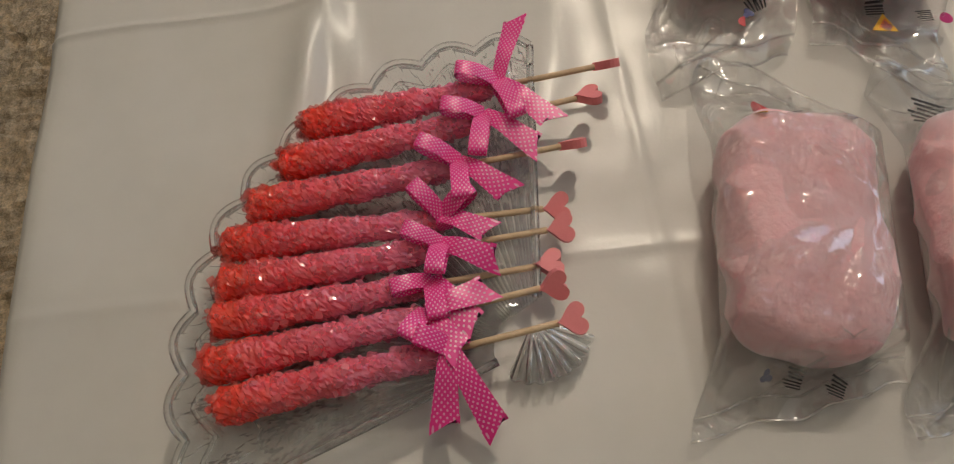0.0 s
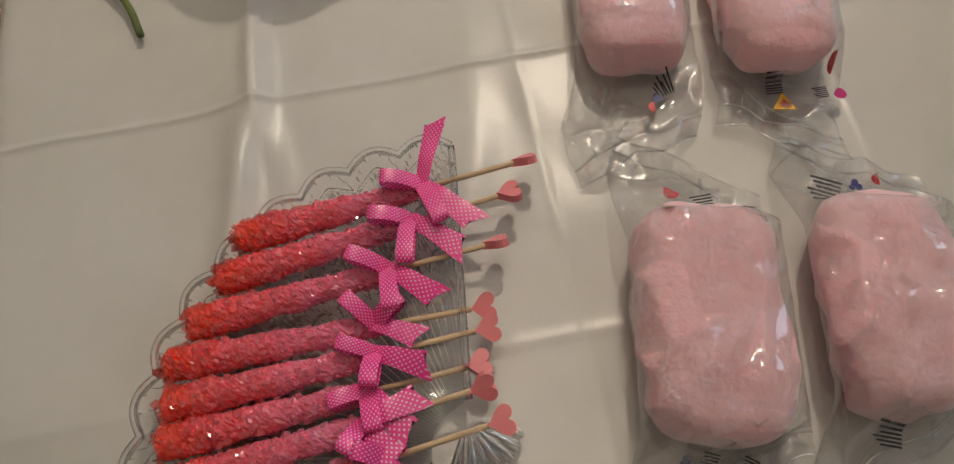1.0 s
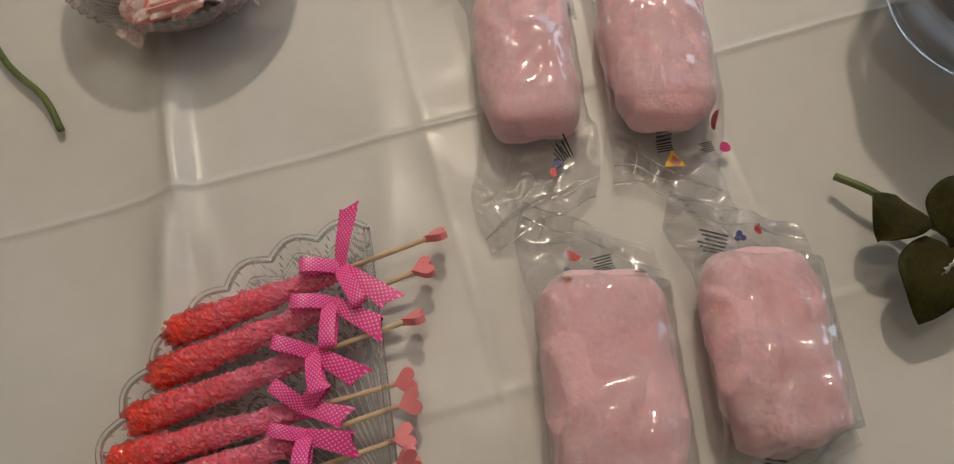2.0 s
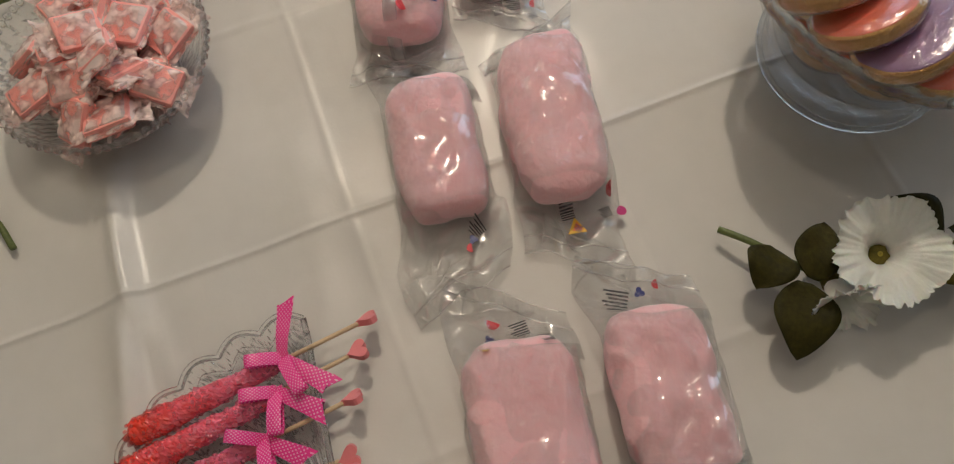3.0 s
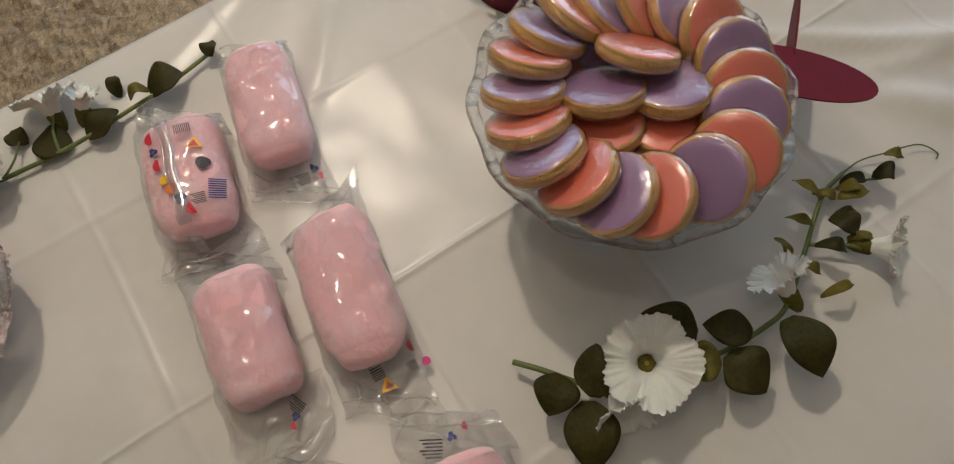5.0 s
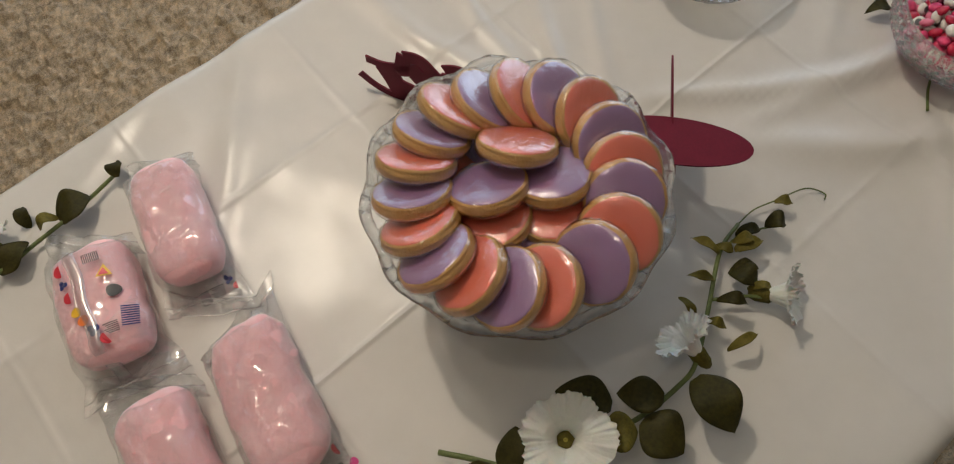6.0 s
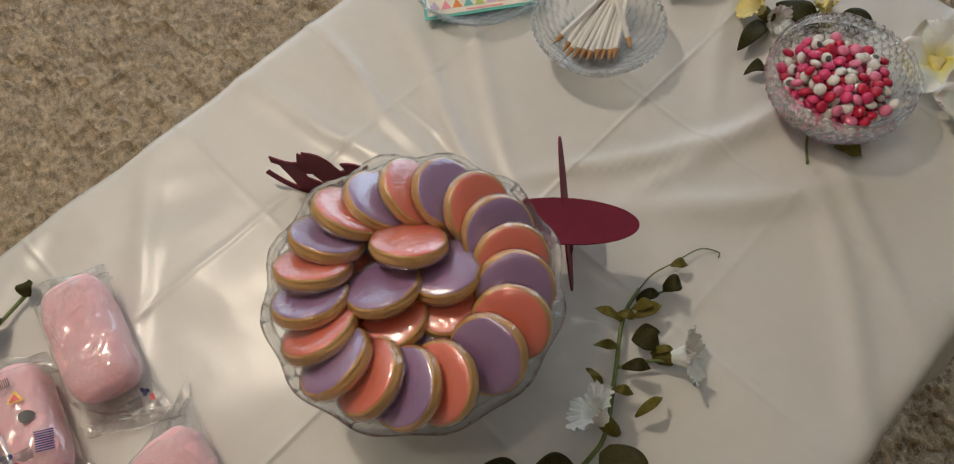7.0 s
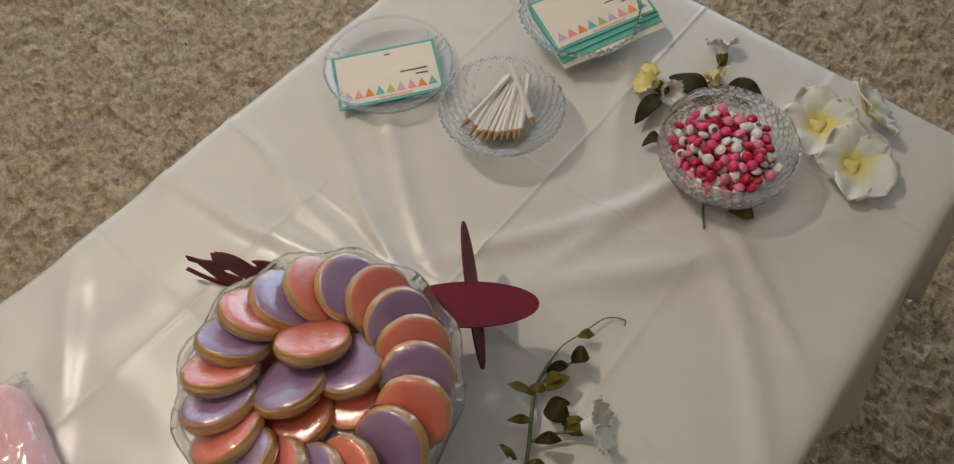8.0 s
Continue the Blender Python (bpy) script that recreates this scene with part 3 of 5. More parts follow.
def crystals(length, radius, rng):
    """A club of sugar crystals along x, from 0 to length."""
    pieces = []
    thick = lambda u: radius * (0.98 - 0.40 * u + 0.05 * math.sin(u * 21 + radius * 900)) * min(1.0, (u * length + 0.0015) / (radius * 0.6)) ** 0.5
    for k in range(190):
        u = rng.random() ** 1.15
        a = rng.uniform(0, 2 * math.pi)
        r = thick(u) * rng.uniform(0.86, 0.98)
        s = rng.uniform(0.0008, 0.0022) * (1 - 0.25 * u)
        m = Matrix.Translation((u * length, r * math.cos(a), r * math.sin(a))) @ Euler([rng.uniform(0, 6) for _ in range(3)]).to_matrix().to_4x4() @ Matrix.Diagonal((s, s * rng.uniform(0.7, 1.3), s * rng.uniform(0.6, 1.0), 1))
        pieces.append(moved(CUBE, m))
    rings, seg = 74, 32
    vs, fs = [], []
    for i in range(rings + 1):
        u = i / rings
        end = min(1.0, (min(u, 1 - u) * length + 0.0004) / (radius * 0.55)) ** 0.5
        fat = 0.97 * thick(u) * end
        for k in range(seg):
            a = 2 * math.pi * (k + 0.5 * (i % 2)) / seg
            lump = 1.0 + 0.05 * math.sin(u * 31 + 3 * a) + rng.uniform(-0.12, 0.10)
            vs.append((u * length + rng.uniform(-0.0005, 0.0005), fat * lump * math.cos(a), fat * lump * math.sin(a)))
            if i:
                p, q = (i - 1) * seg, i * seg
                fs += [(p + k, q + (k + 1) % seg, q + k), (p + k, p + (k + 1) % seg, q + (k + 1) % seg)]
    fs += [tuple(reversed(range(seg))), tuple(range(rings * seg, (rings + 1) * seg))]
    return joined(pieces), (vs, fs)


def ribbon(points, width, thick=0.0003, twist=0.0, ends=(1.0, 1.0), across=None, notch=0.0):
    """A flat band along points, two faces close together, with its own coordinates for the dots."""
    pts = smoothed_path(points, 6)
    n = len(pts)
    bm = bmesh.new()
    uv = bm.loops.layers.uv.new("UVMap")
    rows, run, runs = [], 0.0, []
    for i, p in enumerate(pts):
        d = (pts[min(i + 1, n - 1)] - pts[max(i - 1, 0)]).normalized()
        side = Vector(across) if across else Vector((0, 0, 1)).cross(d)
        side = (side - d * side.dot(d)).normalized()
        side = Matrix.Rotation(twist * i / (n - 1), 3, d) @ side
        w = width * (ends[0] + (ends[1] - ends[0]) * i / (n - 1)) * (1 + 0.03 * math.sin(3.1 * i)) / 2
        nor = d.cross(side)
        row = []
        for face in (1, -1):
            for k in range(5):
                s = k / 2 - 1
                cut = d * notch * width * s * 0.5 * (i == n - 1)
                row.append(bm.verts.new(p + side * w * s + nor * (face * thick + 0.0003 * (1 - s * s)) + cut))
        rows.append(row)
        runs.append(run)
        if i + 1 < n:
            run += (pts[i + 1] - p).length / width
    for i in range(n - 1):
        for base in (0, 5):
            for k in range(4):
                q = [(i, base + k), (i, base + k + 1), (i + 1, base + k + 1), (i + 1, base + k)]
                if base:
                    q.reverse()
                f = bm.faces.new([rows[a][b] for a, b in q])
                for lp, (a, b) in zip(f.loops, q):
                    lp[uv].uv = ((b % 5) / 4, runs[a])
                f.smooth = True
    return bm


def heart_outline(size):
    out = []
    for i in range(28):
        t = 2 * math.pi * i / 28
        x, y = 16 * math.sin(t) ** 3, 13 * math.cos(t) - 5 * math.cos(2 * t) - 2 * math.cos(3 * t) - math.cos(4 * t)
        out.append((x * size / 33, (y + 3) * size / 33))
    return out[::-1]


def rock_candy(tip, knot, heart, roll, seed, tails):
    """tip, knot and heart: places of the candy's end, the ribbon and the heart along one stick."""
    rng = random.Random(seed)
    tip, knot, heart = Vector(tip), Vector(knot), Vector(heart)
    along = (heart - tip).normalized()
    m = Matrix.Translation(tip) @ along.to_track_quat("X", "Z").to_matrix().to_4x4()
    length, candy = (heart - tip).length, (knot - tip).length
    ob = thing("rock_candy_stick", "red and pink rock candy stick with a heart and dotted bow", "candy", m, "rock candy sticks on the tray")
    clear, core = crystals(candy, 0.0102, rng)
    body = part("candy", core, M["rock_core"], ob, "red-to-pink sugar core")
    part("crystal_coat", clear, M["rock"], body, "sparkling clear pink sugar crystals")
    part("stick", rod([(candy - 0.01, 0, 0), (length - 0.006, 0, 0)], 0.0017, 10), M["wood"], ob, "thin pale wooden stick", smooth=True)
    h = plate(heart_outline(0.0165), 0.0046)
    hm = Matrix.Translation((length, 0, 0)) @ pose(0, 0, 0, roll, 0, 0) @ pose(0, 0, 0, 0, 0, -90) @ Matrix.Translation((0, 0, -0.0023))
    part("heart", moved(h, hm), M["heart"], ob, "flat pink painted wooden heart")
    bow = part("bow", ribbon([(candy - 0.001, 0.004, 0.0), (candy + 0.001, 0.002, 0.005), (candy, -0.003, 0.006), (candy + 0.001, -0.005, 0.0)], 0.008, across=(1, 0, 0)), M["ribbon"], ob, "pink satin ribbon with white dots")
    inv = m.to_3x3().inverted()
    for kind, vec, w in tails:
        d = inv @ Vector(vec)
        c = Vector((candy, 0, 0.006))
        if kind == "tail":
            q = [c, c + d * 0.35 + Vector((0, 0, 0.003)), c + d * 0.7 + Vector((0, 0, 0.001)), c + d]
            part("ribbon_tail", ribbon(q, w, twist=rng.uniform(-0.35, 0.35), ends=(0.55, 1.0), across=Vector((0, 0, 1)).cross(d), notch=rng.choice((-0.7, 0.7))), M["ribbon"], bow)
        else:
            s = Vector((0, 0, 1)).cross(d).normalized() * 0.003
            q = [c, c + d * 0.45 + Vector((0, 0, 0.006)), c + d * 0.92 + Vector((0, 0, 0.006)), c + d + Vector((0, 0, 0.002)), c + d * 0.85 + Vector((0, 0, -0.001)), c + d * 0.4 + Vector((0, 0, -0.001)), c]
            part("ribbon_loop", ribbon(q, w, ends=(0.7, 0.7), across=Vector((0, 0, 1)).cross(d)), M["ribbon"], bow)


STICKS = (
    ((0.001, 0.200, 0.764), (0.113, 0.211, 0.764), (0.174, 0.217, 0.764), -55, (("tail", (0.014, 0.035, 0.006), 0.0123), ("tail", (0.026, -0.030, 0.002), 0.0146), ("loop", (-0.022, 0.004, 0.006), 0.0123), ("loop", (0.008, -0.028, 0.004), 0.0134))),
    ((-0.012, 0.177, 0.763), (0.103, 0.192, 0.764), (0.161, 0.198, 0.764), -28, (("tail", (0.026, -0.024, 0.000), 0.0146), ("loop", (-0.022, 0.004, 0.004), 0.0123), ("loop", (-0.006, -0.028, 0.004), 0.0134))),
    ((-0.028, 0.154, 0.763), (0.087, 0.164, 0.764), (0.148, 0.169, 0.764), 123, (("tail", (0.024, -0.022, 0.002), 0.0146), ("loop", (-0.020, 0.010, 0.006), 0.0123), ("loop", (0.000, -0.026, 0.006), 0.0134))),
    ((-0.042, 0.134, 0.763), (0.076, 0.136, 0.765), (0.134, 0.134, 0.762), 18, (("tail", (0.022, -0.012, 0.002), 0.0134), ("loop", (-0.014, 0.016, 0.005), 0.0123), ("loop", (0.016, 0.010, 0.006), 0.0134))),
    ((-0.043, 0.112, 0.763), (0.074, 0.120, 0.766), (0.134, 0.121, 0.765), 14, (("tail", (0.026, -0.012, 0.001), 0.0146), ("loop", (-0.004, -0.018, 0.006), 0.0134), ("loop", (-0.018, 0.008, 0.003), 0.0112))),
    ((-0.046, 0.093, 0.763), (0.068, 0.102, 0.765), (0.126, 0.103, 0.763), -12, (("tail", (0.018, -0.026, 0.003), 0.0157), ("loop", (0.002, -0.022, 0.006), 0.0134), ("loop", (-0.020, -0.004, 0.003), 0.0112))),
    ((-0.048, 0.070, 0.763), (0.065, 0.082, 0.765), (0.126, 0.090, 0.768), 40, (("tail", (0.030, 0.008, 0.001), 0.0146), ("loop", (-0.010, -0.014, 0.006), 0.0134), ("tail", (0.014, -0.022, 0.004), 0.0146))),
    ((-0.042, 0.050, 0.763), (0.074, 0.064, 0.765), (0.132, 0.071, 0.771), 8, (("tail", (-0.006, -0.034, -0.010), 0.0146), ("tail", (0.018, -0.038, -0.012), 0.0146), ("loop", (-0.014, 0.006, 0.005), 0.0134))),
)
for i, (a, b, c, roll, tails) in enumerate(STICKS):
    rock_candy(a, b, c, roll, 20 + i, tails)


# ---- bags of spun sugar ----
def bag_of_candy(x, y, heading, length, width, height, top_flap, bottom_flap, seed, prints=(), lumps=0.10, skew=0.0, seam=0.0):
    """A clear pillow bag; its long axis points along heading, flaps of film at both ends."""
    rng = random.Random(seed)
    ob = thing("cotton_candy_bag", "clear plastic bag of pale pink cotton candy with printed fruit", "candy bag", pose(x, y, TOP + 0.0045, 0, 0, heading), "bags of cotton candy on the cloth")
    off = rng.uniform(0, 50)
    a, b, c = length / 2, width / 2, height / 2

    def puff(u, v):
        t, s = 2 * math.pi * u, -math.pi / 2 + math.pi * v
        f = lambda w, e: math.copysign(abs(w) ** e, w)
        px = a * f(math.sin(s), 0.55)
        py = b * f(math.cos(s), 0.42) * f(math.cos(t), 0.62)
        pz = c * f(math.cos(s), 0.42) * f(math.sin(t), 0.72)
        n1 = wobble(px + off, py, pz, 22)
        n2 = wobble(px, py + off, pz, 70)
        fold = -abs(wobble(px + off, py * 1.6, pz + 9, 34)) + 0.28
        k = 1 + lumps * (0.9 * n1 + 0.18 * n2 + 0.8 * fold)
        px += skew * py
        return px * (1 + lumps * 0.6 * n1 + 0.2 * lumps * n2), py * k, max(0.0006, c + pz * k)
    part("spun_sugar", sheet(120, 84, puff, True), M["fluff"], ob, "fluffy pale pink spun sugar", smooth=True)

    full, lo = a + top_flap, -a - bottom_flap

    def shell(u, v):
        s = lo + (full - lo) * v
        q = min(1.0, max(0.0, (abs(s) - a * 0.80) / (a * 0.34)))
        q = q * q * (3 - 2 * q)
        w = b * 1.07 * (1 - q) + b * (1.20 + 0.16 * math.sin(3 * s / a + off)) * q
        h = (c * 1.06) * (1 - q) + 0.0011 * q
        t = 2 * math.pi * u
        yy = w * math.copysign(abs(math.cos(t)) ** 0.75, math.cos(t))
        zz = h * math.copysign(abs(math.sin(t)) ** 0.8, math.sin(t))
        crumple = 0.0050 * (1 - q) + 0.0070 * q
        n1 = 0.6 * wobble(s * 1.3 + off, yy, zz * 0.6, 42) + 1.1 * abs(wobble(s + off + 0.8 * yy, yy - 0.4 * s, 5, 38)) - 0.2
        lift = (0.004 + 0.006 * wobble(s, off, 0, 30) * q + 0.007 * q * wobble(yy + off, s, 3, 40)) * q + c * 1.06 * (1 - q)
        if q > 0.5:
            lift = max(lift, h + 0.0004)
        slant = (0.55 * math.sin(off + (s > 0) * 2.1) * yy + 0.006 * wobble(yy + off, 7 * (s > 0), 0, 45)) * q
        return s + skew * yy + slant, yy + 0.5 * crumple * n1, max(0.0003, lift + zz + crumple * n1 * (0.3 + abs(math.sin(t))))
    part("clear_bag", sheet(88, 84, shell, True), M["film"], ob, "clear crinkled plastic film", smooth=True)

    def top_of(px, py):
        """Height of the film over the bag's own x and y."""
        q = min(1.0, max(0.0, (abs(px) - a * 0.80) / (a * 0.34)))
        q = q * q * (3 - 2 * q)
        w = b * 1.12
        h = c * 1.10 * (1 - q) + 0.0011 * q
        return c * 1.06 * (1 - q) + 0.006 * q + h * max(0.0, 1 - (py / w) ** 2) ** 0.5 + 0.0026

    if seam:
        # the back of the bag, with its long sealed fin pressed flat
        part("back_seam", solid_sheet(30, 5, lambda u, v: ((2 * u - 1) * (a + 0.012), seam + 0.011 * v + 0.0012 * math.sin(17 * u), top_of((2 * u - 1) * (a + 0.012), seam + 0.011 * v) + 0.0012 * math.sin(math.pi * v)), 0.0004), M["seal"], ob, "flat sealed seam of clear film", smooth=True)
    for v in (0.0, 0.06, 0.94, 1.0):
        part("film_edge", rod([shell(0.5 * q / 24, v) for q in range(25)], 0.0007, 6), M["seal"], ob, smooth=True)
    for k in range(6):
        end = rng.choice((0.03, 0.05, 0.95, 0.97))
        u0, u1 = rng.uniform(0.05, 0.45), rng.uniform(0.05, 0.45)
        v1 = 0.16 if end < 0.5 else 0.84
        part("film_fold", rod([shell(u0 + (u1 - u0) * q / 8, end + (v1 - end) * q / 8) for q in range(9)], 0.0010, 6, 0.5), M["fold"], ob, smooth=True)

    for kind, px, py, size, turn, colour in prints:
        n = 14
        size = 0.82 * size if kind == "fruit" else size
        if kind == "fruit":
            if colour == "blue":
                shapes = [[(size * (0.24 * math.cos(2 * math.pi * (k + 0.3) / n) + 0.26 * math.cos(2.1 * b_)), size * (0.24 * math.sin(2 * math.pi * (k + 0.3) / n) + 0.26 * math.sin(2.1 * b_))) for k in range(n)] for b_ in range(3)]
            elif colour == "red":
                shapes = [[(size * 0.55 * math.cos(math.pi * k / (n - 1)), size * (0.62 * math.sin(math.pi * k / (n - 1)) - 0.3)) for k in range(n)]]
            else:
                shapes = [[(size * (0.46 - 0.10 * math.sin(2 * math.pi * k / n)) * math.cos(2 * math.pi * k / n), size * 0.46 * math.sin(2 * math.pi * k / n)) for k in range(n)]]
        elif kind == "wedge":
            shapes = [[(-0.5 * size, -0.4 * size), (0.5 * size, -0.4 * size), (0.0, 0.5 * size)]]
        elif kind == "code":
            shapes = [[(size * (-0.5 + k / 9), -0.32 * size), (size * (-0.5 + k / 9 + 0.055), -0.32 * size), (size * (-0.5 + k / 9 + 0.055), 0.32 * size), (size * (-0.5 + k / 9), 0.32 * size)] for k in range(9)]
        else:
            shapes = [[(-0.5 * size, (k - 2.5) * size * 0.15), (size * (0.5 - 0.12 * (k % 3)), (k - 2.5) * size * 0.15), (size * (0.5 - 0.12 * (k % 3)), (k - 2.5) * size * 0.15 + size * 0.07), (-0.5 * size, (k - 2.5) * size * 0.15 + size * 0.07)] for k in range(6)]
        pieces = []
        for outline in shapes:
            ca, sa = math.cos(radians(turn)), math.sin(radians(turn))
            flat = [(px + ca * ux - sa * uy, py + sa * ux + ca * uy) for ux, uy in outline]
            k = len(flat)
            v = [(fx, fy, top_of(fx, fy)) for fx, fy in flat] + [(fx, fy, top_of(fx, fy) + 0.0003) for fx, fy in flat]
            pieces.append((v, plate(flat, 1)[1]))
        part("printed_" + {"fruit": "fruit", "wedge": "triangle", "code": "barcode"}.get(kind, "text"), joined(pieces), M["print_" + colour], ob)


WEDGE = (("wedge", -0.088, -0.004, 0.014, 150, "yellow"), ("wedge", -0.0875, -0.004, 0.008, 150, "orange"), ("text", -0.0878, -0.004, 0.006, 60, "blue"), ("code", -0.072, 0.002, 0.016, 5, "black"), ("fruit", -0.080, -0.038, 0.010, 30, "magenta"), ("text", -0.079, -0.026, 0.009, 100, "black"), ("fruit", -0.066, -0.030, 0.008, 0, "red"))
BAGS = (
    # x, y, heading, length, width, height, flaps, seed, prints
    (0.251, 0.102, 79, 0.128, 0.076, 0.046, 0.038, 0.020, 3, (("fruit", 0.080, 0.012, 0.011, 60, "red"), ("fruit", 0.070, 0.016, 0.009, 20, "blue"), ("fruit", 0.060, 0.020, 0.008, 0, "yellow"), ("text", 0.074, -0.006, 0.013, 100, "black"), ("text", 0.062, -0.022, 0.010, 85, "black"), ("text", -0.070, 0.006, 0.009, 80, "black"), ("fruit", -0.070, 0.018, 0.007, 10, "blue"), ("text", -0.072, -0.014, 0.009, 70, "black")), 0.15, 0.0),
    (0.346, 0.094, 79, 0.116, 0.069, 0.048, 0.036, 0.022, 8, (("text", 0.072, 0.018, 0.018, 70, "black"), ("fruit", 0.074, 0.000, 0.010, 0, "blue"), ("fruit", 0.078, -0.012, 0.008, 0, "red"), ("text", -0.066, 0.010, 0.014, 80, "black")), 0.24, 0.0),
    (0.264, 0.321, 80, 0.112, 0.067, 0.044, 0.030, 0.056, 14, (("text", -0.064, -0.018, 0.012, 30, "black"), ("fruit", -0.072, -0.014, 0.009, 20, "blue"), ("fruit", -0.078, -0.010, 0.008, 0, "red"), ("fruit", 0.062, 0.004, 0.009, 0, "yellow")), 0.14, 0.0),
    (0.353, 0.314, 79, 0.132, 0.069, 0.046, 0.022, 0.044, 19, WEDGE, 0.17, 0.0),
    (0.286, 0.478, 77, 0.112, 0.072, 0.044, 0.030, 0.026, 25, (("code", 0.034, -0.010, 0.014, 90, "black"), ("wedge", 0.016, -0.016, 0.013, 20, "yellow"), ("wedge", 0.016, -0.016, 0.008, 20, "red"), ("fruit", -0.004, -0.020, 0.016, 60, "black"), ("fruit", 0.034, 0.020, 0.013, 0, "red"), ("fruit", 0.020, 0.018, 0.011, 20, "blue"), ("fruit", 0.006, 0.018, 0.012, 0, "red"), ("fruit", -0.010, 0.014, 0.012, 0, "yellow"), ("fruit", -0.020, 0.010, 0.013, 0, "orange"), ("fruit", -0.032, 0.004, 0.014, 40, "blue"), ("fruit", -0.044, -0.002, 0.011, 20, "red"), ("code", -0.030, -0.026, 0.020, -10, "blue"), ("fruit", 0.062, 0.020, 0.010, 30, "magenta"), ("fruit", 0.056, 0.016, 0.008, 30, "blue"), ("text", -0.036, -0.010, 0.012, 90, "black")), 0.10, 0.0, 0.0005),
    (0.378, 0.505, 76, 0.124, 0.063, 0.044, 0.024, 0.032, 31, (("code", -0.078, 0.002, 0.014, 5, "black"), ("text", -0.076, -0.010, 0.013, 90, "black"), ("fruit", -0.070, -0.022, 0.010, 30, "blue"), ("fruit", -0.078, -0.026, 0.008, 0, "red")), 0.10, 0.0),
)
for row in BAGS:
    bag_of_candy(*row)


# ---- glass bowls ----
def glass_bowl(name, label, x, y, outer, inner, n=96, lobes=0, lobe_r=0.0, lobe_z=0.0, cut=0.0, cuts=(24, 900), z=None, mat="cut_glass", group="pressed-glass dishes on the cloth"):
    """A thick-walled turned bowl with a scalloped rim and cut relief outside."""
    ob = thing(name, label, "bowl", pose(x, y, (ground(x, y) + 0.001) if z is None else z), group)
    top = max(q[1] for q in outer)
    k = len(outer)

    def shape(a, j, r, zz):
        near = max(0.0, (zz / top - 0.55) / 0.45)
        w = 0.5 + 0.5 * math.cos(lobes * a) if lobes else 0
        r2 = r + lobe_r * w * near
        z2 = zz + lobe_z * w * near ** 2
        if j < k and 0.12 * top < zz < 0.96 * top:
            r2 -= cut * abs(math.sin(cuts[0] * a / 2 + cuts[1] * zz)) * abs(math.sin(cuts[0] * a / 2 - cuts[1] * zz))
        return r2, z2
    part("bowl_wall", lathe(outer + inner, n, shape), M[mat], ob)
    return ob


def curve_profile(points, n):
    return [(p[0], p[2]) for p in smoothed_path([(r, 0, z) for r, z in points], n)]


def beads(parent, radius, z, count, size):
    """A ring of small glass beads along a rim, joined into one part."""
    ball = lathe([(size * 0.15, -size), (size * 0.75, -size * 0.66), (size, 0.0), (size * 0.75, size * 0.66), (size * 0.15, size)], 8)
    part("beaded_rim", joined([moved(ball, Matrix.Translation((radius * math.cos(2 * math.pi * k / count), radius * math.sin(2 * math.pi * k / count), z))) for k in range(count)]), M["glass"], bpy.data.objects[parent], "rim of small glass beads", smooth=True)


# bowl of wrapped candies
CB = (0.050, 0.480)
glass_bowl("glass_bowl", "clear cut-glass bowl heaped with wrapped pink candies", *CB,
           curve_profile([(0.030, 0.0), (0.045, 0.002), (0.062, 0.018), (0.076, 0.038), (0.084, 0.052)], 4), curve_profile([(0.081, 0.0535), (0.072, 0.039), (0.057, 0.020), (0.040, 0.007), (0.001, 0.006)], 4),
           144, 24, 0.0015, 0.002, 0.0028, (36, 300))


beads("glass_bowl", 0.084, 0.0545, 72, 0.0032)


def wrapped_candy(m, rng):
    ob = thing("wrapped_candy", "square pink taffy in a crumpled translucent white printed wrapper", "candy", m, "wrapped candies in the glass bowl")
    sx, sy = rng.uniform(0.032, 0.037), rng.uniform(0.028, 0.033)
    part("taffy", box(sx, sy, 0.011, 0.003), M["pink_candy"], ob, "soft pink taffy", smooth=False)
    off = rng.uniform(0, 40)

    def fn(u, v, up):
        px, py = (u - 0.5) * sx * 1.75, (v - 0.5) * sy * 1.22
        q = min(1, max(abs(px) / (sx * 0.52), abs(py) / (sy * 0.52)) ** 6)
        end = max(0.0, (abs(px) - sx * 0.55) / (sx * 0.3))
        h = 0.0078 * (1 - q) + 0.0004
        zig = 0.0008 * (int(v * 16) % 2) * (end > 0.9)
        return px + zig, py * (1 - 0.25 * (end > 0) * (1 - end)), up * h + 0.0036 * wobble(px + off, py, 0, 95) * (0.5 + end)
    part("wrapper", joined([sheet(18, 14, lambda u, v: fn(u, v, 1)), sheet(18, 14, lambda u, v: fn(u, v, -1))]), M["wrapper"], ob, "crinkled waxy paper wrapper with faded white print")


